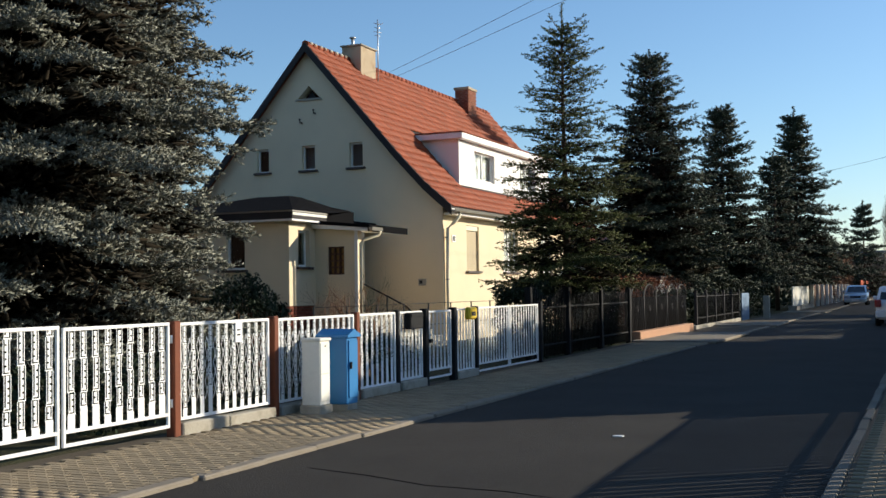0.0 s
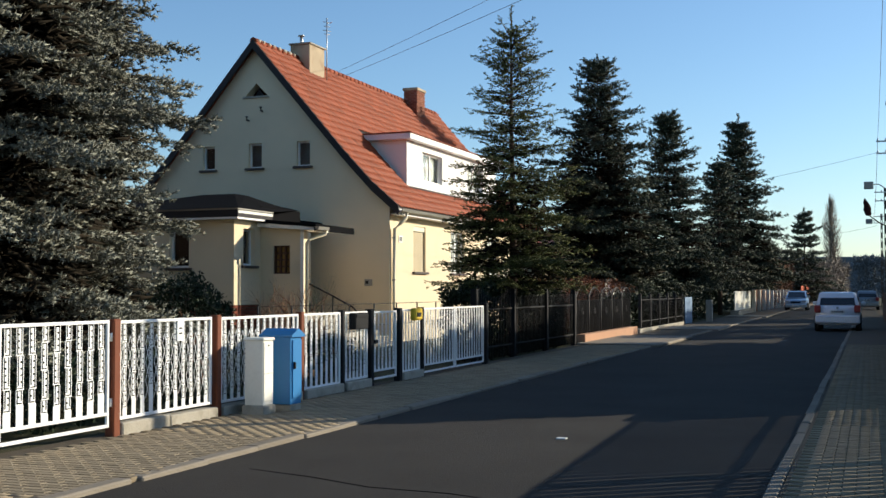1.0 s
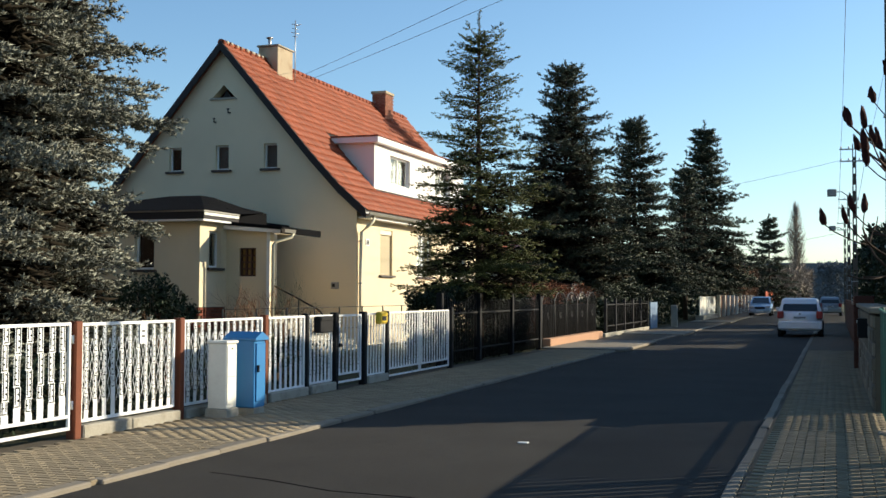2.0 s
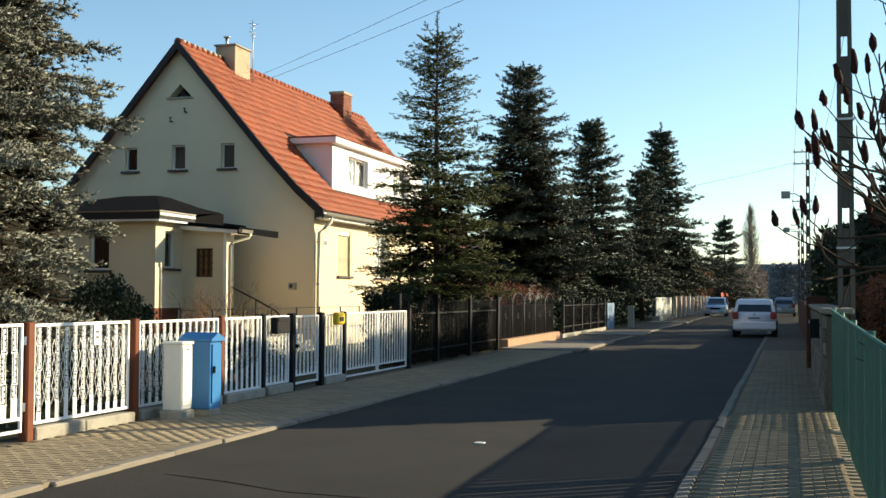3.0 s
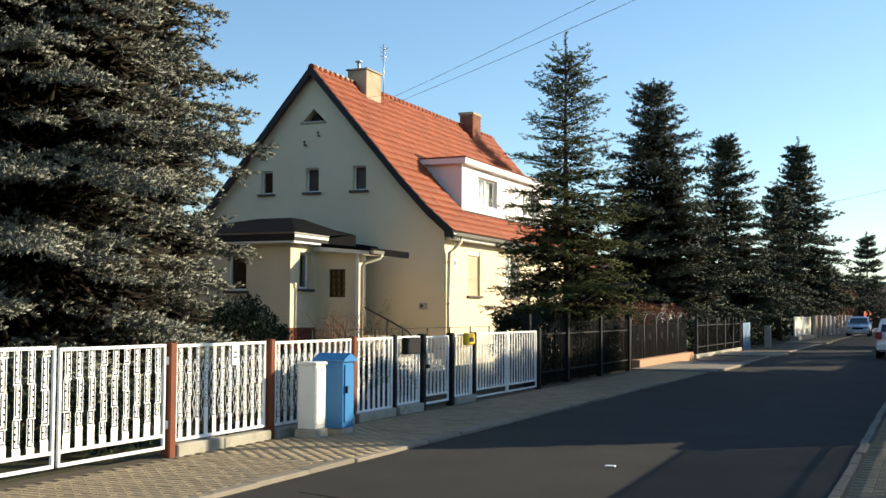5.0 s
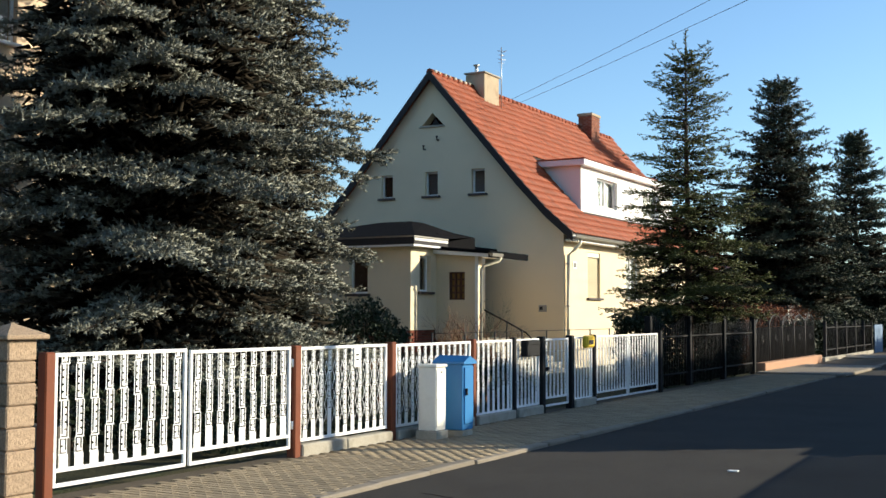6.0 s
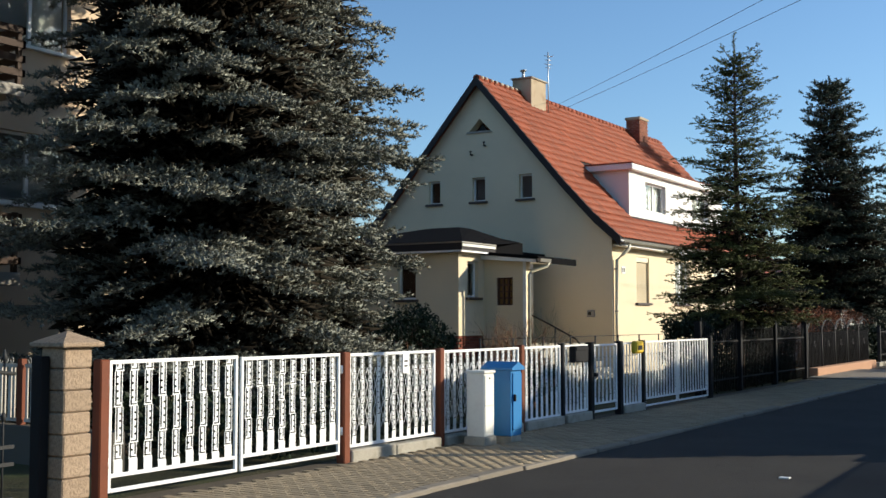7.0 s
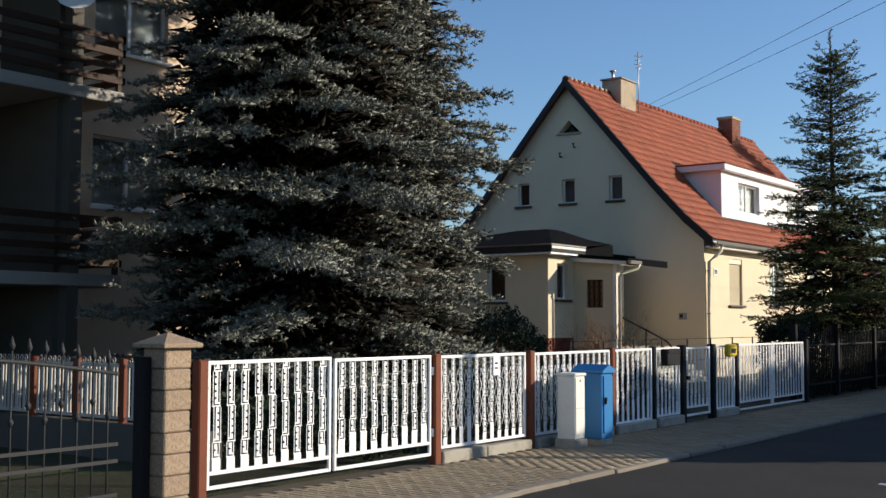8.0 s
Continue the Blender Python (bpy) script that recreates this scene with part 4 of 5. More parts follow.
    part("inner_growth", raw_mesh("inner_growth", v, f, INNERDARK), None, t, "bare inner twigs coloured near-black as crown shade")
    return t


spruce("blue_spruce", (-12.3, 12.5, 0), 15.5, 3.65, BLUESPRUCE, 3, "large blue spruce with silvery needles behind the fence", low=0.9, power=0.5, shoot=(0.19, 0.06), whorl=0.52, limbs_n=12, droop=0.34, branchlet=0.15, spread=0.34, hang=0.3, bare=0.33, inner=1100)
spruce("blue_spruce", (-14.0, 16.6, 0), 15.0, 2.95, BLUESPRUCE, 4, "tall dark blue spruce behind another spruce", low=0.8, power=0.4, shoot=(0.2, 0.064), whorl=0.52, limbs_n=11, droop=0.36, branchlet=0.18, spread=0.36, hang=0.55, bare=0.33, inner=800)
spruce("young_spruce", (-8.38, 26.9, 0), 8.72, 2.5, GREENSPRUCE, 5, "slender green spruce with bare open top", low=1.8, power=0.8, shoot=(0.16, 0.042), whorl=0.33, limbs_n=10, droop=0.17, branchlet=0.15, spread=0.36, thin_top=0.55, leader=0.7, rise_top=0.75, hang=0.4, bare=0.15, inner=330)
spruce("dark_spruce", (-11.45, 50.0, 0), 12.15, 5.0, DARKSPRUCE, 6, "dark broad spruce behind the iron fence", low=2.3, power=0.85, shoot=(0.32, 0.1), whorl=0.5, limbs_n=11, branchlet=0.28, spread=0.34, leader=0.45, bare=0.2, inner=420)
spruce("dark_spruce", (-11.0, 66.0, 0), 12.0, 5.1, DARKSPRUCE, 8, "dark spruce in a garden farther along", low=2.3, power=0.95, shoot=(0.38, 0.12), whorl=0.5, limbs_n=11, branchlet=0.35, spread=0.34, leader=0.5, bare=0.2, inner=300)
spruce("dark_spruce", (-9.2, 75.0, 0), 10.3, 3.9, DARKSPRUCE, 9, "slim dark spruce among taller ones", low=2.3, power=0.95, shoot=(0.42, 0.13), whorl=0.6, limbs_n=9, branchlet=0.45, spread=0.34, leader=0.7, bare=0.2, inner=230)
spruce("dark_spruce", (-8.6, 81.5, 0), 13.8, 5.2, DARKSPRUCE, 10, "tall pointed dark spruce beside the street", low=2.4, power=1.0, shoot=(0.45, 0.14), whorl=0.55, limbs_n=11, branchlet=0.42, spread=0.34, leader=0.9, bare=0.2, inner=230)
spruce("far_spruce", (-6.8, 131, 0), 10.5, 4.4, DARKSPRUCE, 12, "far spruce where the street ends", low=0.8, power=0.95, shoot=(0.6, 0.2), whorl=0.8, limbs_n=9, branchlet=0.65, leader=0.7, inner=90)


def leaf_mass(name, lo, hi, n, mat_, size, label, category, seed, shape="box", kind="", aspect=0.5, stems=True):
    """A shrub or hedge: many small leaves in a bumpy volume, on upright stems."""
    r = np.random.RandomState(seed)
    lo, hi = np.array(lo, float), np.array(hi, float)
    t = thing(name, label, category, kind=kind)
    u = r.rand(n, 3)
    edge = r.rand(n) < 0.75
    ax = r.randint(0, 3, n)
    val = np.where(r.rand(n) < 0.5, r.uniform(0, 0.12, n), r.uniform(0.88, 1, n))
    val = np.where((ax == 2), r.uniform(0.85, 1.0, n), val)
    u[edge, ax[edge]] = val[edge]
    if shape == "round":
        dd = r.normal(0, 1, (n, 3))
        dd /= np.linalg.norm(dd, axis=1, keepdims=True)
        u = 0.5 + 0.5 * dd * (r.rand(n, 1) ** 0.25)
    if shape == "cone":
        a = r.rand(n) * 6.283
        h = 1 - np.sqrt(r.rand(n))
        rad = (1 - h) ** 0.8 * 0.5 * np.sqrt(r.uniform(0.45, 1, n))
        u = np.stack([0.5 + rad * np.cos(a), 0.5 + rad * np.sin(a), h], 1)
    p = lo + u * (hi - lo)
    wob = np.array([[noise.noise(Vector(q * 1.3)), noise.noise(Vector(q * 1.3 + 9)), noise.noise(Vector(q * 1.1 + 20))] for q in p])
    p = p + wob * np.minimum(0.45, (hi - lo) * 0.18)
    p[:, 2] = np.maximum(p[:, 2], 0.02)
    ax3 = r.normal(0, 1, (n, 3)) + np.array([0, 0, 0.4])
    leaf_v = np.array([(0, 0, 0), (0.4, 0.5, 0.1), (1, 0, 0), (0.4, -0.5, 0.1)], float)
    s = size * r.uniform(0.6, 1.4, n)
    v, f = scatter(leaf_v, np.array([(0, 1, 2), (0, 2, 3)]), p, ax3, r.normal(0, 1, (n, 3)), np.stack([s, s * aspect, s], 1))
    if stems:
        st = bmesh.new()
        for k in range(max(3, int((hi[1] - lo[1]) * 1.2))):
            x, y = r.uniform(lo[0] * 0.7 + hi[0] * 0.3, lo[0] * 0.3 + hi[0] * 0.7), r.uniform(lo[1], hi[1])
            if shape == "cone":
                x, y = (lo[0] + hi[0]) / 2 + r.normal(0, 0.05), (lo[1] + hi[1]) / 2 + r.normal(0, 0.05)
            tube(st, [(x, y, -0.05), (x + r.normal(0, 0.1), y + r.normal(0, 0.1), lo[2] + (hi[2] - lo[2]) * 0.8)], [0.03, 0.01], 4)
        part("branchwork", st, BARK, t)
    part("foliage", raw_mesh("foliage", v, f, mat_), None, t)
    return t


def bare_shrub(name, at, height, spread, mat_, label, seed, n=14, fork=3, thick=0.012, lean=(0, 0)):
    """A leafless shrub of forking stems."""
    r = np.random.RandomState(seed)
    t = thing(name, label, "shrub", at=at)
    bm = bmesh.new()

    def grow(p, d, length, rad, level):
        mid = p + d * length * 0.5 + r.normal(0, 0.04, 3) * length
        end = p + d * length
        tube(bm, [tuple(p), tuple(mid), tuple(end)], [rad, rad * 0.75, rad * 0.5], 3)
        if level:
            for k in range(fork):
                nd = d + r.normal(0, 0.38, 3) + np.array([0, 0, 0.12])
                nd /= np.linalg.norm(nd)
                grow(p + d * length * r.uniform(0.55, 1.0), nd, length * r.uniform(0.5, 0.75), rad * 0.55, level - 1)
    for k in range(n):
        d = np.array([r.normal(0, spread) + lean[0], r.normal(0, spread) + lean[1], 1.0])
        d /= np.linalg.norm(d)
        grow(np.array([r.normal(0, 0.06), r.normal(0, 0.06), -0.03]), d, height * 0.5 * r.uniform(0.7, 1.1), thick, 3)
    part("branchwork", bm, mat_, t)
    return t


leaf_mass("yew_shrub", (-15.6, 20.6, 0.0), (-13.4, 22.8, 2.0), 9000, HEDGE, 0.09, "dark evergreen shrub before the porch", "shrub", 21, "round")
leaf_mass("garden_shrubs", (-12.4, 9.4, 0.0), (-8.6, 19.0, 0.75), 9000, HEDGE, 0.1, "low dark undergrowth beneath the spruces", "shrub", 22)
bare_shrub("rose_bush", (-14.6, 26.0, 0), 1.9, 0.25, TWIG, "bare rose bush at the porch plinth", 31, n=10)
bare_shrub("bare_bush", (-14.7, 28.6, 0), 2.3, 0.14, HEDGE, "thin evergreen bush before the lattice window", 32, n=7)
bare_shrub("pruned_bush", (-9.6, 18.6, 0), 1.75, 0.3, TWIG, "pruned bare bush by the wicket gate", 33, n=7, thick=0.03)
bare_shrub("bare_bush", (-10.4, 16.3, 0), 1.5, 0.12, TWIG, "pruned bare stems behind the fence", 34, n=3, thick=0.03)

# thin mesh fence inside the garden
inner = thing("mesh_fence", "low wire mesh fence inside the garden", "fence")
for i in range(9):
    part("post", tube(bmesh.new(), [(-9.4, 16.2 + i * 1.15, 0), (-9.4, 16.2 + i * 1.15, 1.34)], 0.016, 5), DARKIRON, inner)
for zz in (1.33, 0.9, 0.5):
    part("wire", tube(bmesh.new(), [(-9.4, 16.2, zz), (-9.4, 25.4, zz)], 0.006, 4), DARKIRON, inner)

# ---- iron fences and gardens farther along ----
IX = -8.1
iron2 = thing("iron_fence", "black iron picket fence with swept top", "fence")


def pickets(parent, y0, y1, z_of, x=IX, step=0.12, w=0.014, m=BLACK, rails=(0.3, 1.15)):
    n = int((y1 - y0) / step)
    for i in range(n + 1):
        y = y0 + i * step
        b = tube(bmesh.new(), [(x, y, 0.06), (x, y, z_of(y) - 0.08), (x, y, z_of(y))], [w, w, 0.002], 4)
        part("picket", b, m, parent)
    for zz in rails:
        part("rail", box((x - 0.015, y0, zz), (x + 0.015, y1, zz + 0.035)), m, parent)


for y in (23.2, 26.0, 28.9, 31.9):
    part("post", box((IX - 0.07, y - 0.07, 0), (IX + 0.07, y + 0.07, 1.62), 0.01), BLACK, iron2)
pickets(iron2, 23.4, 25.9, lambda y: 1.75 - 0.3 * math.sin(math.pi * (y - 23.3) / 2.6))
pickets(iron2, 26.1, 28.8, lambda y: 1.5)
pickets(iron2, 29.0, 31.8, lambda y: 1.5)
leaf_mass("dark_hedge", (-9.3, 24.0, 0.0), (-8.3, 31.8, 1.62), 16000, HEDGE, 0.1, "dark evergreen hedge behind the iron fence", "hedge", 41)
arch = thing("arched_fence", "dark metal fence with arched tops on orange wall", "fence")
part("low_wall", box((IX - 0.12, 32.3, -0.02), (IX + 0.25, 40.2, 0.3), 0.02), ORANGE, arch, "orange painted low wall")
for k in range(5):
    y0 = 32.2 + k * 1.62
    part("post", tube(bmesh.new(), [(IX, y0, 0.0), (IX, y0, 1.5)], 0.028, 6), DARKIRON, arch)
    part("arch", tube(bmesh.new(), [(IX, y0 + 0.78 - 0.78 * math.cos(a), 1.25 + 0.42 * math.sin(a)) for a in [math.pi * j / 10 for j in range(11)]], 0.02, 5), DARKIRON, arch)
    part("sheet", box((IX - 0.02, y0 + 0.03, 0.3), (IX - 0.012, y0 + 1.58, 1.3)), FELT, arch)
    for j in range(9):
        yy = y0 + 0.1 + j * 0.16
        part("bar", tube(bmesh.new(), [(IX, yy, 0.3), (IX, yy, 1.25 + 0.4 * math.sin(math.acos(max(-1, min(1, 1 - (yy - y0) / 0.78)))))], 0.01, 4), BLACK, arch)
    part("rosette", tube(bmesh.new(), [(IX + 0.01, y0 + 0.78 + 0.09 * math.cos(a), 0.95 + 0.09 * math.sin(a)) for a in [j * math.pi / 4 for j in range(9)]], 0.012, 4), DARKIRON, arch)
iron3 = thing("bar_fence", "dark bar fence with grey posts on kerb", "fence")
part("low_wall", box((IX - 0.1, 41.5, -0.02), (IX + 0.1, 52.0, 0.16), 0.01), CONCRETE, iron3)
for k in range(6):
    part("post", box((IX - 0.05, 42.0 + k * 2.0 - 0.05, 0.1), (IX + 0.05, 42.0 + k * 2.0 + 0.05, 1.45)), DARKIRON, iron3)
pickets(iron3, 42.1, 51.9, lambda y: 1.35, step=0.16, rails=(0.4, 1.2))
leaf_mass("dark_hedge", (-9.6, 42.0, 0.0), (-8.6, 66.0, 1.35), 16000, HEDGE, 0.16, "dark hedge behind the bar fence", "hedge", 42)
blue_panel = thing("blue_board", "pale blue board leaning at the fence", "board")
part("board", box((IX - 0.05, 53.0, 0.0), (IX + 0.0, 55.2, 1.25), 0.01), material("pale_blue_board", (0.16, 0.23, 0.33), 0.7), blue_panel)
gp = thing("concrete_post", "short grey concrete post at the pavement edge", "post")
part("shaft", box((-7.6, 56.2, 0), (-7.3, 56.5, 1.1), 0.02), CONCRETE, gp)
leaf_mass("russet_hedge", (-11.5, 31.0, 0.0), (-9.0, 45.0, 1.85), 15000, REDTWIG, 0.12, "russet leafless hedge mound in the garden", "hedge", 43, aspect=0.16)
# driveway aprons
for y0, y1 in ((31.6, 37.6), (44.6, 48.5), (66, 70)):
    tagged(part("driveway", box((-7.95, y0, 0.0), (-5.55, y1, 0.085), 0.02), KERB), "pale concrete driveway apron at the kerb", "driveway", kind="structure")
light_fence = thing("pale_fence", "pale grey panel fence on concrete base", "fence")
part("low_wall", box((-8.2, 72.0, -0.02), (-7.7, 82.0, 0.3), 0.01), CONCRETE, light_fence)
for k in range(18):
    part("board", box((-8.0, 72.2 + k * 0.54, 0.3), (-7.93, 72.2 + k * 0.54 + 0.4, 1.5), 0.01), OFFWHITE, light_fence)
brown = thing("picket_fence", "brown wooden picket fence with pale posts", "fence")
for k in range(64):
    o = part("picket", box((-7.95, 83.0 + k * 0.62, 0.02), (-7.9, 83.0 + k * 0.62 + 0.5, 1.5 + 0.06 * (k % 3))), PICKET, brown)
for k in range(10):
    part("post", box((-7.92, 82.6 + k * 4.0, 0), (-7.68, 82.85 + k * 4.0, 1.6)), OFFWHITE, brown)
red = thing("red_fence", "orange red board fence far along the street", "fence")
for k in range(16):
    part("board", box((-6.9, 124.0 + k * 0.9, 0), (-6.8, 124.8 + k * 0.9, 2.0)), material("red_board", (0.4, 0.09, 0.04), 0.8) if k == 0 else bpy.data.materials["red_board"], red)

# neighbour's house and garage, glimpsed between the trees
nb = thing("neighbour_house", "cream neighbouring house with red roof behind trees", "house")
part("wall", wall_with_holes("x", -15.2, -0.3, (54.0, -0.05), (64.0, 3.3), [(55.0, 1.6, 56.6, 2.8), (58.0, 1.6, 59.6, 2.8)]), STUCCO, nb)
for y in (54.0, 63.7):
    part("gable", prism(bmesh.new(), [(-22.0, -0.05), (-15.5, -0.05), (-15.5, 3.3), (-18.7, 5.2), (-22.0, 3.3)], "y", y, y + 0.3), STUCCO, nb)
for s in (1, -1):
    part("roof", prism(bmesh.new(), [(-18.7, 5.45), (-18.7 + s * 3.9, 3.2), (-18.7 + s * 3.9, 3.05), (-18.7, 5.3)], "y", 53.7, 64.3), TILE, nb)
for y0, y1 in ((55.0, 56.6), (58.0, 59.6)):
    window(nb, "x", -15.2, -1, y0, y1, 1.6, 2.8, mullions=1)
gar = thing("neighbour_garage", "low white garage with red roof edge", "garage")
part("walls", box((-13.6, 46.5, -0.02), (-10.4, 50.5, 1.9)), WHITEWALL, gar)
part("roof", box((-13.8, 46.2, 1.9), (-10.3, 50.8, 2.05), 0.02), FASCIA, gar)
part("window_band", box((-11.8, 46.47, 1.15), (-10.7, 46.5, 1.6)), DARKROOM, gar)
shed = thing("white_shed", "pale outbuilding seen under the spruce branches", "shed")
part("walls", box((-29.0, 29.0, -0.05), (-24.6, 33.0, 2.5)), WHITEWALL, shed)
part("roof", box((-29.3, 28.7, 2.5), (-24.3, 33.3, 2.65)), FELT, shed)
part("door", box((-26.4, 28.97, 0.0), (-25.6, 29.0, 2.0)), WOOD, shed)

# ---- building with balconies behind the blue spruce ----
apt = thing("balcony_house", "pinkish rendered house with dark wooden balconies", "house")
AW = [(13.2, 3.9, 15.0, 5.3), (13.2, 7.0, 15.0, 8.2), (16.4, 3.9, 18.0, 5.3)]
part("street_wall", wall_with_holes("x", -18.3, -0.35, (2.0, -0.05), (20.0, 9.2), AW), PINK, apt)
for u0, z0, u1, z1 in AW:
    window(apt, "x", -18.3, -1, u0, u1, z0, z1, mullions=1, sill=WHITE)
# Unseen side and back walls, coloured dark to dim reflections in the house windows.
part("side_wall", box((-28.0, 19.65, -0.05), (-18.65, 20.0, 9.2)), WOOD, apt, "unseen side wall, coloured dark for window reflections")
part("near_wall", box((-28.0, 2.0, -0.05), (-18.65, 2.3, 9.2)), PINK, apt)
part("back_wall", box((-28.3, 2.0, -0.05), (-28.0, 20.0, 9.2)), WOOD, apt)
part("roof", box((-28.6, 1.6, 9.2), (-17.6, 20.4, 9.5), 0.03), FELT, apt)
for z in (2.25, 5.5, 8.6):
    bal = part("balcony", box((-18.3, 3.2, z), (-16.3, 12.4, z + 0.22), 0.015), GREYWALL, apt)
    if z < 8:
        for k in range(4):
            part("rail_board", box((-16.36, 3.2, z + 0.36 + k * 0.25), (-16.3, 12.4, z + 0.48 + k * 0.25)), WOOD, bal)
            part("rail_board", box((-18.3, 12.34, z + 0.36 + k * 0.25), (-16.3, 12.4, z + 0.48 + k * 0.25)), WOOD, bal)
        for yy in (3.3, 6.0, 8.7, 12.3):
            part("rail_post", box((-16.4, yy - 0.04, z + 0.2), (-16.32, yy + 0.04, z + 1.25)), WOOD, bal)
part("partition", box((-18.3, 11.2, -0.05), (-16.55, 11.35, 8.6)), SHADERENDER, apt)
part("partition", box((-18.3, 3.2, -0.05), (-16.35, 3.4, 8.6)), SHADERENDER, apt)
part("column", box((-16.55, 11.3, -0.05), (-16.32, 11.53, 8.6)), SHADERENDER, apt)
# Dark panel paints the shadow in the garage recess below the slab.
part("garage_recess", box((-18.29, 4.0, 0.0), (-18.25, 11.0, 2.1)), WOOD, apt, "dark panel for the shadowed garage recess under the balcony")
dish = thing("satellite_dish", "white satellite dish on the upper balcony", "dish")
db = bmesh.new()
bmesh.ops.create_uvsphere(db, u_segments=20, v_segments=12, radius=1.0)
bmesh.ops.delete(db, geom=[v for v in db.verts if v.co.z > -0.55], context="VERTS")
bmesh.ops.transform(db, matrix=Matrix.Translation((-16.2, 11.25, 7.3)) @ Euler((radians(75), 0, radians(55))).to_matrix().to_4x4() @ Matrix.Scale(0.55, 4) @ Matrix.Translation((0, 0, 0.8)), verts=db.verts)
part("reflector", db, WHITEWALL, dish)
part("bracket", tube(bmesh.new(), [(-16.3, 11.3, 6.9), (-16.25, 11.25, 7.3)], 0.02, 6), METAL, dish)

# ---- right side of the street ----
GX = 0.56
gf = thing("green_fence", "green sheet metal picket fence beside the pavement", "fence")
picket_me = mesh_of("slat", box((-0.004, 0, 0), (0.004, 0.165, 1.2), 0.002), GREEN)


def gtop(y):
    return 1.3 + (y - 7.8) * 0.014


y = 3.0
while y < 16.1:
    o = part("slat", picket_me, None, gf)
    o.location = (GX + rng.uniform(-0.004, 0.004), y, 0.09)
    o.scale = (1, 1, (gtop(y) - 0.1) / 1.2)
    y += 0.205
for zz in (0.25, 0.75):
    part("rail", box((GX + 0.006, 3.0, zz), (GX + 0.035, 16.2, zz + 0.04)), GREEN, gf)
part("top_rail", tube(bmesh.new(), [(GX, 3.0, gtop(3)), (GX, 10, gtop(10)), (GX, 16.25, gtop(16.25))], 0.018, 6), GREEN, gf, "worn pale green top rail")
for yy in (4.2, 6.6, 9.0, 11.4, 13.8, 16.2):
    part("post", tube(bmesh.new(), [(GX + 0.03, yy, 0), (GX + 0.03, yy, gtop(yy) + 0.03)], 0.03, 8), GREEN, gf)
for yy in (4.2, 6.6, 9.0, 11.4, 13.8):
    part("footing", box((GX - 0.12, yy - 0.14, -0.02), (GX + 0.12, yy + 0.16, 0.06), 0.015), KERB, gf, "pale concrete footing")
bw = thing("stone_wall", "dark rubble stone wall with brick pillar and coping", "wall")
part("core", box((GX - 0.06, 16.35, -0.02), (GX + 0.22, 33.0, 1.32)), SAND, bw)
part("coping", box((GX - 0.13, 16.3, 1.36), (GX + 0.3, 33.0, 1.44), 0.015), STONE, bw)
stones = [mesh_of("stone", box((-0.03, 0, 0), (0.03, w, h), 0.012), STONE) for w, h in ((0.38, 0.17), (0.3, 0.17), (0.46, 0.17))]
widths = (0.38, 0.3, 0.46)
for k in range(7):
    y = 16.36 + 0.1 * (k % 3)
    while y < 25.5:
        j = rng.randrange(3)
        o = part("stone", stones[j], None, bw)
        o.location = (GX - 0.065 + rng.uniform(-0.012, 0.008), y, 0.02 + k * 0.19)
        y += widths[j] + 0.02
pil = part("brick_pillar", box((GX - 0.16, 26.0, -0.02), (GX + 0.24, 26.4, 1.6), 0.01), SHADEDBRICK, bw, "brick pillar coloured dark for its shade")
for k in range(20):
    for j in range(2):
        o = part("brick", box((GX - 0.18, 26.0 + j * 0.205 - 0.01, 0.02 + k * 0.078), (GX - 0.15, 26.19 + j * 0.205, 0.085 + k * 0.078)), SHADEDBRICK, pil) if k == 0 else part("brick", bpy.data.objects["brick_pillar"].children[j].data, None, pil)
        o.location = (0, 0.0 if k % 2 else 0.006, k * 0.078) if k else (0, 0, 0)
lbox = thing("letter_box", "small black letter box on the stone wall", "mailbox")
part("box", box((GX - 0.24, 18.6, 0.95), (GX - 0.09, 18.95, 1.25), 0.01), BLACK, lbox)
part("flap", box((GX - 0.25, 18.63, 1.18), (GX - 0.238, 18.92, 1.22)), METAL, lbox)
bf = thing("brown_fence", "brown boarded fence beyond the stone wall", "fence")
for k in range(60):
    part("board", box((GX + 0.02, 33.2 + k * 0.6, 0.0), (GX + 0.07, 33.75 + k * 0.6, 1.4)), PICKET, bf)

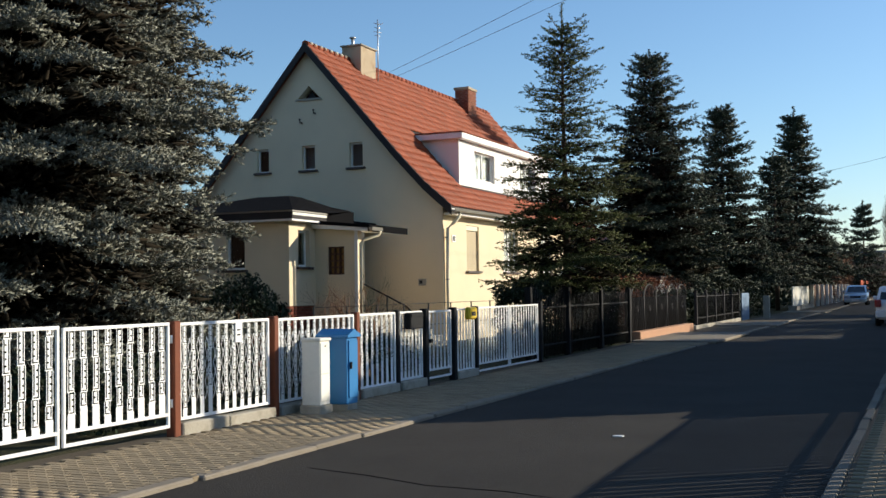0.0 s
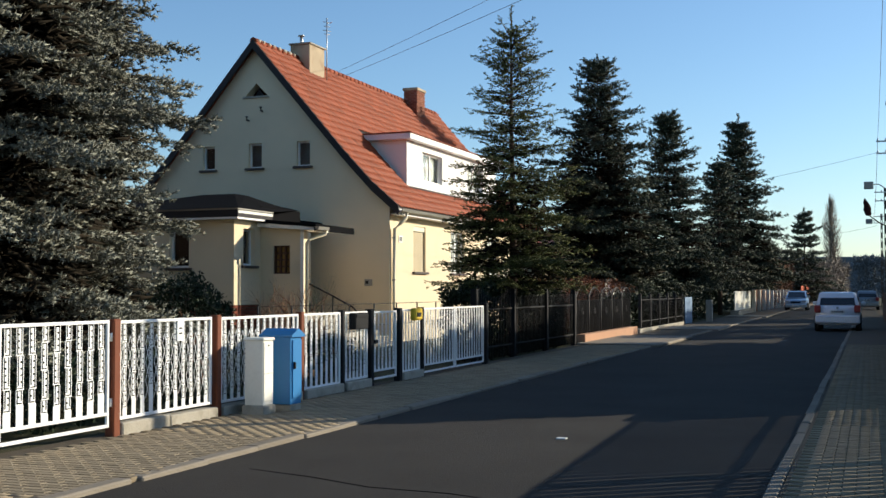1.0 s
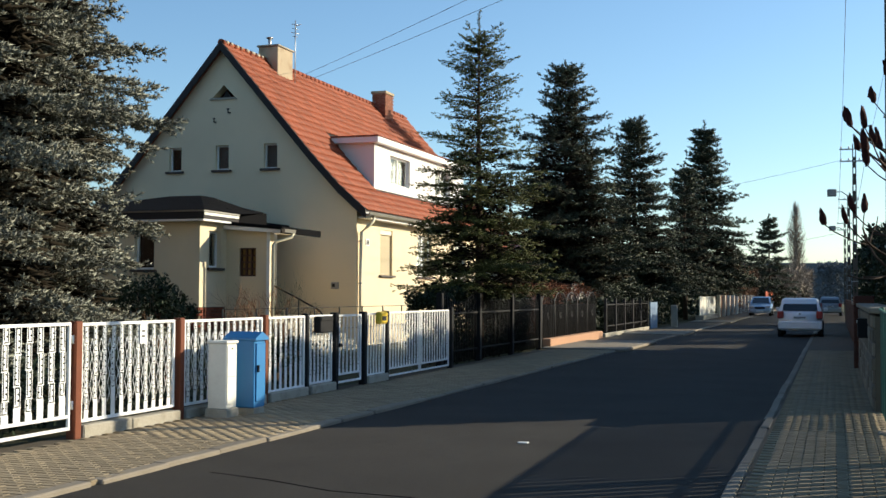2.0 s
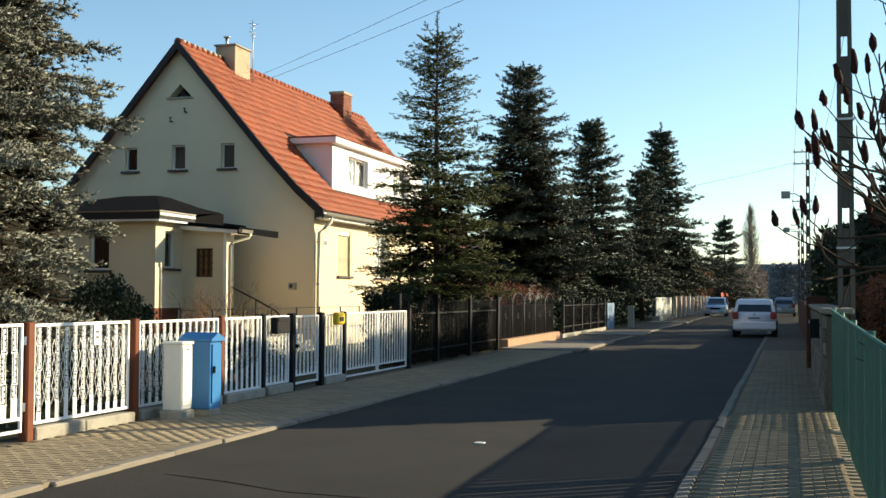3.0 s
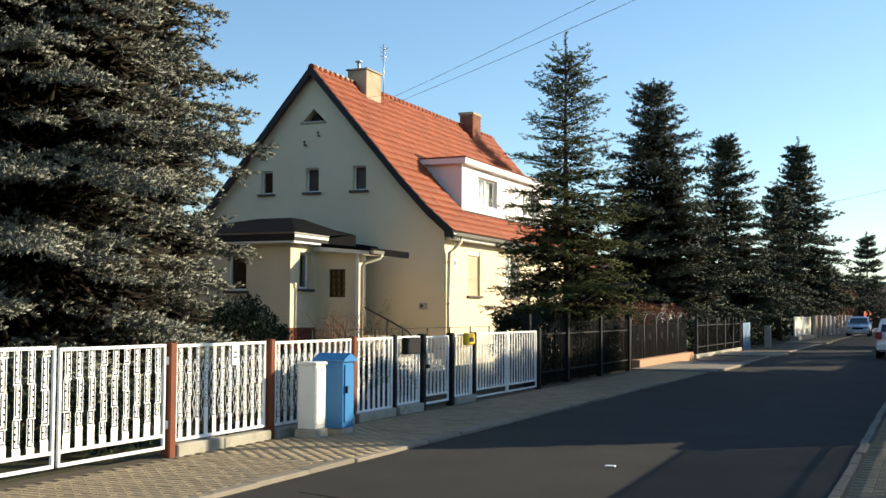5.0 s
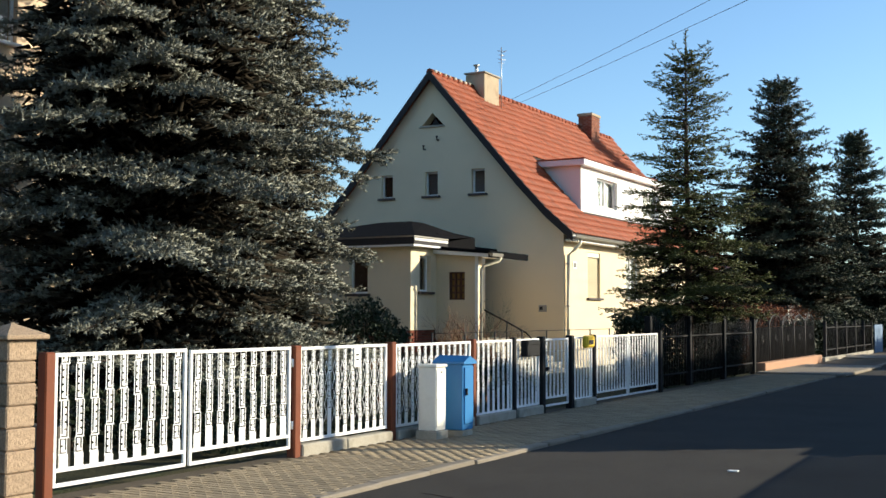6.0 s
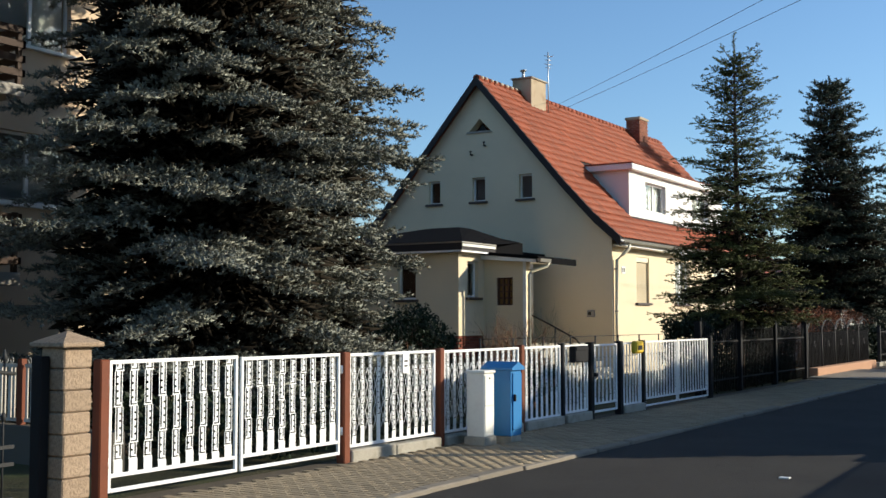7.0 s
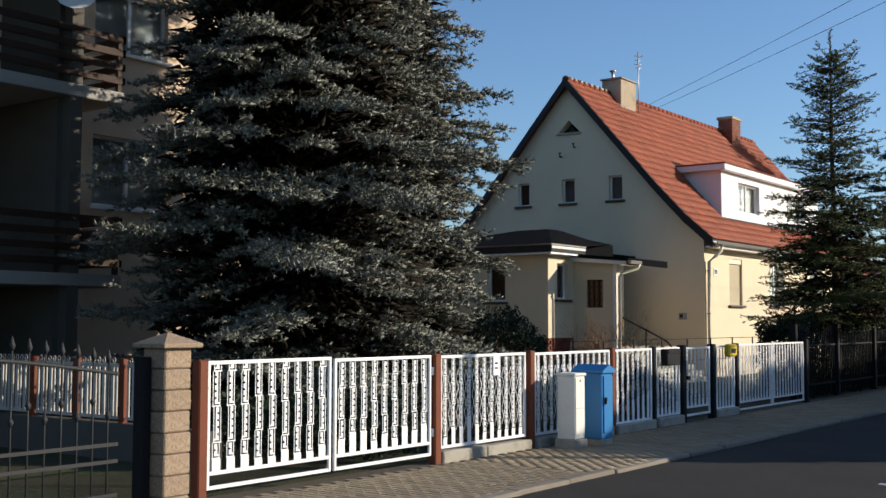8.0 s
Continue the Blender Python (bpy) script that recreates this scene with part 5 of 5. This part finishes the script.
# concrete utility poles with paired legs
def utility_pole(at, height, label, lamp=False):
    p = thing("utility_pole", label, "pole", "utility poles", at)
    for s in (-1, 1):
        leg = bmesh.new()
        vs = [(s * 0.055, -0.06), (s * 0.125, -0.06), (s * 0.125, 0.06), (s * 0.055, 0.06)]
        lo = [leg.verts.new((u, v, -0.1)) for u, v in vs]
        hi = [leg.verts.new((u * 0.72, v * 0.8, height)) for u, v in vs]
        for i in range(4):
            leg.faces.new((lo[i], lo[(i + 1) % 4], hi[(i + 1) % 4], hi[i]))
        leg.faces.new(lo[::-1])
        leg.faces.new(hi)
        bmesh.ops.recalc_face_normals(leg, faces=leg.faces)
        part("leg", leg, POLE, p)
    for k in range(int(height / 0.85)):
        z = 0.35 + k * 0.85
        part("web", box((-0.055, -0.035, z), (0.055, 0.035, z + 0.55), 0.01), POLE, p)
    for zz in (2.3, 4.2):
        part("band", box((-0.135, -0.07, zz), (0.135, 0.07, zz + 0.03)), METAL, p)
    for k, z in enumerate((height - 0.3, height - 0.9)):
        arm = part("crossarm", box((-0.7, -0.04, z), (0.7, 0.04, z + 0.07)), METAL, p)
        for u in (-0.62, -0.25, 0.25, 0.62):
            part("insulator", tube(bmesh.new(), [(u, 0, z + 0.07), (u, 0, z + 0.13), (u, 0, z + 0.19)], [0.03, 0.05, 0.03], 6), WHITE, arm)
    if lamp:
        part("lamp_arm", tube(bmesh.new(), [(-0.1, 0, height * 0.7), (-0.6, 0, height * 0.74), (-0.9, 0, height * 0.74)], 0.03, 6), METAL, p)
        part("lamp_head", box((-1.3, -0.12, height * 0.715), (-0.85, 0.12, height * 0.755), 0.03), GREYWALL, p)
    return p


utility_pole((0.82, 17.6, 0), 10.0, "tall concrete utility pole with paired legs")
utility_pole((1.0, 60.0, 0), 9.2, "concrete utility pole farther along the street", lamp=True)
utility_pole((1.0, 84.0, 0), 8.6, "far concrete utility pole", lamp=True)
utility_pole((1.0, 112.0, 0), 8.6, "far concrete utility pole")


def wire(name, a, b, sag, label):
    t = thing(name, label, "wire", "overhead wires")
    a, b = Vector(a), Vector(b)
    pts = [a.lerp(b, k / 16) - Vector((0, 0, sag * 4 * (k / 16) * (1 - k / 16))) for k in range(17)]
    part("cable", tube(bmesh.new(), pts, 0.0075 if (a - b).length < 45 else 0.012, 4), WIRE, t)


mast = part("roof_mast", tube(bmesh.new(), [(-20.3, 40.8, 7.0), (-20.3, 40.8, 10.3)], 0.03, 6), METAL, house)
wire("house_wire", (-20.3, 40.7, 10.25), (0.4, 17.6, 8.85), 0.1, "thin wire from pole over the roof")
wire("house_wire", (-20.3, 40.9, 10.05), (1.1, 17.6, 8.55), 0.1, "lower thin wire from pole over the roof")
for u in (-0.62, 0.62):
    wire("street_wire", (0.93 + u, 17.6, 9.85), (1.0 + u, 60.0, 9.1), 0.6, "overhead wire along the street")
    wire("street_wire", (1.0 + u, 60.0, 9.1), (1.0 + u, 112.0, 8.5), 0.6, "overhead wire along the street")
wire("cross_wire", (0.4, 60.0, 8.4), (-16.0, 66.0, 6.3), 0.25, "wire crossing the street to a roof")
wire("cross_wire", (0.4, 84.0, 6.0), (-12.0, 100.0, 5.0), 0.2, "far wire crossing the street")

# conifers and hedges of the gardens on this side: they shade the street
spruce("garden_conifer", (3.9, 26.5, 0), 6.4, 2.2, DARKSPRUCE, 51, "dark conifer behind the stone wall", low=0.3, power=0.55, shoot=(0.34, 0.12), whorl=0.5, limbs_n=9, branchlet=0.42, inner=160)
spruce("garden_conifer", (3.9, 33.5, 0), 7.4, 2.4, DARKSPRUCE, 53, "broad dark conifer behind the board fence", low=0.3, power=0.55, shoot=(0.34, 0.12), whorl=0.5, limbs_n=9, branchlet=0.42, inner=160)
spruce("garden_conifer", (3.8, 39.0, 0), 6.5, 2.2, DARKSPRUCE, 54, "dark garden conifer along the street", low=0.3, power=0.55, shoot=(0.34, 0.12), whorl=0.5, limbs_n=9, branchlet=0.42, inner=160)
leaf_mass("tall_hedge", (1.6, 20.4, 0.0), (2.6, 37.5, 3.3), 34000, HEDGE, 0.17, "dark evergreen hedge behind the stone wall", "hedge", 55)
for y0, y1, top_z, many, tint in ((20.5, 22.2, 4.25, 11000, 60), (21.7, 24.2, 4.85, 15000, 65), (23.8, 39.5, 5.45, 58000, 59)):
    leaf_mass("tall_hedge", (3.2, y0, 0.0), (4.8, y1, top_z), many, HEDGE, 0.2, "tall dark evergreen hedge screening the garden", "hedge", tint)
leaf_mass("tall_hedge", (2.0, 43.0, 0.0), (3.6, 57.0, 4.2), 26000, HEDGE, 0.2, "tall dark hedge farther along the street", "hedge", 56)
leaf_mass("tall_hedge", (1.9, 61.0, 0.0), (4.0, 120.0, 5.0), 30000, HEDGE, 0.34, "dark hedge row towards the end of the street", "hedge", 57)
leaf_mass("russet_hedge", (1.2, 18.2, 0.0), (2.4, 22.0, 1.75), 6000, REDTWIG, 0.1, "russet beech hedge behind the stone wall", "hedge", 58, aspect=0.3)
villa = thing("garden_house", "low house beyond the green fence", "house")
part("walls", box((16.0, 42.0, -0.05), (24.0, 54.0, 3.4)), STUCCO, villa)
part("roof", prism(bmesh.new(), [(15.4, 3.3), (24.6, 3.3), (20.0, 6.6)], "y", 41.6, 54.4), TILE, villa)

# sumac leaning over the fence
sumac = thing("sumac_tree", "bare sumac with dark red fruit cones", "tree", at=(2.0, 9.8, 0))
sr = np.random.RandomState(77)
sb = bmesh.new()
tips = []


def limb(p, d, length, rad, level):
    pts, q, dd = [p], p, d
    for k in range(4):
        dd = dd + sr.normal(0, 0.1, 3) + np.array([0, 0, 0.1 if level == 0 else 0.03])
        dd /= np.linalg.norm(dd)
        q = q + dd * length / 4
        pts.append(q)
    tube(sb, [tuple(x) for x in pts], [rad, rad * 0.9, rad * 0.8, rad * 0.7, rad * 0.62], 5)
    if level > 0:
        for k in range(3 if level > 1 else 2):
            nd = dd + sr.normal(0, 0.45, 3) + np.array([-0.12, 0, 0.12])
            nd /= np.linalg.norm(nd)
            limb(pts[2 + (k % 3)], nd, length * sr.uniform(0.55, 0.78), rad * 0.62, level - 1)
    else:
        tips.append((q, dd))


tube(sb, [(0, 0, -0.05), (0.03, 0.05, 0.8), (-0.05, 0.0, 1.5)], [0.06, 0.05, 0.045], 7)
for d0, z0 in (((-0.9, -0.1, 0.75), 1.4), ((-0.95, 0.35, 0.5), 1.3), ((-0.5, 0.3, 1.0), 1.45), ((-0.75, -0.4, 1.0), 1.35), ((-0.1, 0.2, 1.0), 1.45)):
    d0 = np.array(d0)
    limb(np.array([-0.04, 0.0, z0]), d0 / np.linalg.norm(d0), 1.32, 0.03, 3)
part("branchwork", sb, DRY, sumac)
for p, d in tips:
    if sr.rand() < 0.2 or p[2] < 2.0:
        continue
    c = bmesh.new()
    up = (d * 0.4 + np.array([0, 0, 1.0]))
    up /= np.linalg.norm(up)
    L = sr.uniform(0.13, 0.19)
    tube(c, [tuple(p + up * L * s) for s in (0, 0.15, 0.4, 0.7, 1.0)], [0.01, 0.024, 0.026, 0.018, 0.003], 8)
    for v in c.verts:
        v.co += Vector(sr.normal(0, 0.006, 3))
    part("fruit_cone", c, SUMAC, sumac)

# poplar and far bushes at the end of the street
pop = thing("poplar", "tall bare columnar poplar far down the street", "tree", at=(-5.4, 180, 0))
pr = np.random.RandomState(5)
pb = tube(bmesh.new(), [(0, 0, -0.1), (0, 0, 8), (0, 0, 16)], [0.35, 0.2, 0.03], 6)
part("trunk", pb, POPLARTWIG, pop)
tw = bmesh.new()
for k in range(420):
    z = pr.uniform(2.0, 15.0)
    an = pr.rand() * 6.283
    w = 1.7 * min(1, (16.2 - z) / 6) * pr.uniform(0.5, 1)
    q = Vector((math.cos(an) * w, math.sin(an) * w, pr.uniform(1.5, 3.2) * (0.7 + 0.3 * min(1, (16 - z) / 4))))
    tube(tw, [(0, 0, z - 1), tuple(Vector((0, 0, z - 1)) + q * 0.5 + Vector((q.x, q.y, 0)) * 0.2), tuple(Vector((0, 0, z - 1)) + q)], [0.045, 0.035, 0.015], 3)
part("crown", tw, POPLARTWIG, pop)
leaf_mass("far_bushes", (-9.5, 140, 0.0), (-3.2, 190, 4.8), 9000, POPLARTWIG, 0.8, "far leafless brown bushes", "bush", 61, kind="stuff", aspect=0.12)
leaf_mass("far_bushes", (-3.0, 230, 0.0), (3.0, 260, 7.5), 6000, HAZETINT, 1.0, "far bushes coloured with haze at the end of the street", "bush", 62, kind="stuff", aspect=0.3)
leaf_mass("garden_thicket", (-14.0, 62, 0.0), (-10.2, 125, 3.6), 16000, HEDGE, 0.4, "dark garden thicket behind the fences", "bush", 63, kind="stuff")
leaf_mass("bare_thicket", (-8.6, 100, 0.0), (-7.9, 128, 4.2), 5000, TWIG, 0.5, "brown bare thicket beyond the picket fence", "bush", 64, kind="stuff", aspect=0.1)


# ---- parked cars ----
def car(name, at, turn, paint, label, length=4.0, width=1.66, height=1.5, hatch=True, front=False):
    """A parked car: its tail at local y=0 and its nose at y=length."""
    c = thing(name, label, "car", at=at)
    c.rotation_euler = (0, 0, radians(turn))
    w, L, H = width / 2, length, height
    # sections of the body: (y, z of belt, half width)
    low = [(0.0, 0.5), (0.02, 0.86), (0.12, 0.98), (L * 0.3, 1.0), (L * 0.66, 0.97), (L * 0.86, 0.86), (L * 0.98, 0.68), (L, 0.45), (L * 0.98, 0.24), (0.05, 0.26)]
    b = bmesh.new()
    prism(b, low, "x", -w, w)
    bmesh.ops.bevel(b, geom=[e for e in b.edges if abs(e.verts[0].co.x - e.verts[1].co.x) < 1e-4], offset=0.09, segments=3, affect="EDGES")
    for v in b.verts:
        v.co.x *= 1 - 0.06 * abs((v.co.y / L) * 2 - 1) ** 3
    for f in b.faces:
        f.smooth = True
    body = part("body", b, paint, c)
    cab = bmesh.new()
    ys = [(0.1, 0.95), (0.32, H - 0.07), (0.6, H), (L * 0.48, H - 0.01), (L * 0.56, H - 0.06), (L * 0.76, 0.95)]
    rings = []
    for y, z in ys:
        k = (z - 0.95) / (H - 0.95)
        hw = w * (0.95 - 0.17 * k)
        rings.append([cab.verts.new((s * hw * m, y, z - (0 if m < 1 else 0.03 * k))) for s, m in ((-1, 1), (-1, 0.82), (1, 0.82), (1, 1))])
    base_l = [cab.verts.new((-w * 0.95, y, 0.94)) for y, z in ys]
    base_r = [cab.verts.new((w * 0.95, y, 0.94)) for y, z in ys]
    for i in range(len(ys) - 1):
        for k in range(3):
            cab.faces.new((rings[i][k], rings[i + 1][k], rings[i + 1][k + 1], rings[i][k + 1]))
        cab.faces.new((base_l[i], base_l[i + 1], rings[i + 1][0], rings[i][0]))
        cab.faces.new((rings[i][3], rings[i + 1][3], base_r[i + 1], base_r[i]))
    bmesh.ops.remove_doubles(cab, verts=cab.verts, dist=0.012)
    bmesh.ops.recalc_face_normals(cab, faces=cab.faces)
    for f in cab.faces:
        f.smooth = True
    part("cabin", cab, paint, c)

    def quad(name_, p, m, parent, th=0.012):
        q = bmesh.new()
        vs = [q.verts.new(x) for x in p]
        f = q.faces.new(vs)
        ex = bmesh.ops.extrude_face_region(q, geom=[f])
        nrm = f.normal.copy() if f.normal.length else Vector((0, -1, 0))
        f.normal_update()
        for v in ex["geom"]:
            if isinstance(v, bmesh.types.BMVert):
                v.co += f.normal * th
        bmesh.ops.recalc_face_normals(q, faces=q.faces)
        return part(name_, q, m, parent)
    quad("rear_window", [(-w * 0.78, 0.115, 1.0), (w * 0.78, 0.115, 1.0), (w * 0.7, 0.3, H - 0.12), (-w * 0.7, 0.3, H - 0.12)], CARGLASS, c)
    quad("windscreen", [(w * 0.8, L * 0.745, 0.99), (-w * 0.8, L * 0.745, 0.99), (-w * 0.68, L * 0.575, H - 0.09), (w * 0.68, L * 0.575, H - 0.09)], CARGLASS, c)
    for s in (-1, 1):
        quad("side_window", [(s * w * 0.955, 0.35, 1.0), (s * w * 0.955, L * 0.7, 1.0), (s * w * 0.82, L * 0.55, H - 0.12), (s * w * 0.82, 0.45, H - 0.12)][::s], CARGLASS, c)
        part("tail_lamp", box((s * w * 0.72 if s > 0 else -w * 0.99, -0.05, 0.72), (s * w * 0.99 if s > 0 else -w * 0.72, 0.1, 1.0), 0.03), REDLIGHT, c)
        part("headlamp", box((s * w * 0.5 if s > 0 else -w * 0.93, L - 0.2, 0.62), (s * w * 0.93 if s > 0 else -w * 0.5, L - 0.015, 0.8), 0.04), CLEARLIGHT, c)
        part("mirror", box((s * w if s > 0 else -w - 0.17, L * 0.64, 0.98), (s * w + 0.17 if s > 0 else -w, L * 0.64 + 0.1, 1.12), 0.03), paint, c)
        for yy in (0.72, L - 0.78):
            wh = bmesh.new()
            tube(wh, [(s * (w - 0.2), yy, 0.3), (s * (w - 0.17), yy, 0.3), (s * (w + 0.0), yy, 0.3), (s * (w + 0.015), yy, 0.3)], [0.27, 0.3, 0.3, 0.27], 18)
            wheel = part("wheel", wh, RUBBER, c)
            part("rim", tube(bmesh.new(), [(s * (w + 0.012), yy, 0.3), (s * (w + 0.022), yy, 0.3)], [0.2, 0.17], 14), RIM, wheel)
    part("bumper", box((-w * 0.97, -0.06, 0.3), (w * 0.97, 0.1, 0.62), 0.05), paint, c)
    part("front_bumper", box((-w * 0.95, L - 0.1, 0.24), (w * 0.95, L + 0.05, 0.5), 0.05), paint, c)
    part("grille", box((-w * 0.45, L - 0.03, 0.56), (w * 0.45, L + 0.012, 0.7), 0.02), BLACK, c)
    pl = part("number_plate", box((-0.26, -0.035, 0.7), (0.26, -0.01, 0.81), 0.004), PLATE, c)
    for k in range(6):
        part("number_bar", box((-0.21 + k * 0.072, -0.037, 0.725), (-0.165 + k * 0.072, -0.035, 0.785)), INK, pl)
    part("front_plate", box((-0.26, L + 0.05, 0.33), (0.26, L + 0.06, 0.44), 0.004), PLATE, c)
    part("badge", tube(bmesh.new(), [(0, 0.015, 0.9), (0, -0.012, 0.9)], 0.05, 10), METAL, c)
    return c


car("hatchback", (-1.25, 45.2, 0.0), 0, CARWHITE, "white hatchback parked half on the kerb")
car("parked_car", (-5.4, 94.0, 0.0), 180, CARSILVER, "silver blue car parked facing the camera way")
car("parked_car", (-0.3, 92.0, 0.0), 0, CARGREY, "grey car parked far along the kerb", width=1.7)

# ---- paving blocks, last ----
BLOCK = (0.196, 0.096)
blk = mesh_of("paver", box((0, 0, -0.05), (BLOCK[0], BLOCK[1], 0.0), 0.006), PAVER)
bverts = np.array([(0, 0, -0.02), (BLOCK[0], 0, -0.02), (BLOCK[0], BLOCK[1], -0.02), (0, BLOCK[1], -0.02), (0.004, 0.004, 0), (BLOCK[0] - 0.004, 0.004, 0), (BLOCK[0] - 0.004, BLOCK[1] - 0.004, 0), (0.004, BLOCK[1] - 0.004, 0)])
bfaces = np.array([(4, 5, 6, 7), (0, 1, 5, 4), (1, 2, 6, 5), (2, 3, 7, 6), (3, 0, 4, 7)])


def paving(parent, x0, x1, y0, y1, near, top):
    """Blocks in stretcher bond across the walk; those in the near stretch are separate pieces."""
    vs, fs, n, made = [], [], 0, 0
    row = 0
    y = y0
    while y < y1:
        x = x0 - (BLOCK[0] / 2 if row % 2 else 0)
        while x < x1 - 0.05:
            if x >= x0 - 0.001:
                z = top + rng.uniform(-0.0012, 0.0012)
                a = rng.uniform(-0.01, 0.01)
                if near[0] <= y <= near[1] and made < 300:
                    o = part("paver", blk, None, parent)
                    o.location, o.rotation_euler = (x, y, z), (rng.uniform(-0.003, 0.003), rng.uniform(-0.003, 0.003), a)
                    made += 1
                else:
                    v = bverts + np.array([x, y, z])
                    v[:, 2] += (v[:, 0] - x) * rng.uniform(-0.003, 0.003)
                    vs.append(v)
                    fs.append(bfaces + n * 8)
                    n += 1
            x += BLOCK[0] + 0.006
        y += BLOCK[1] + 0.006
        row += 1
    tagged(part("more_pavers", raw_mesh("more_pavers", np.concatenate(vs), np.concatenate(fs), PAVER), None, parent), kind="stuff")


paving(pave_left, -7.66, -5.97, 4.5, 34.0, (7.0, 11.4), 0.042)
paving(pave_right, -0.72, 0.46, 6.0, 34.0, (8.6, 14.5), 0.042)
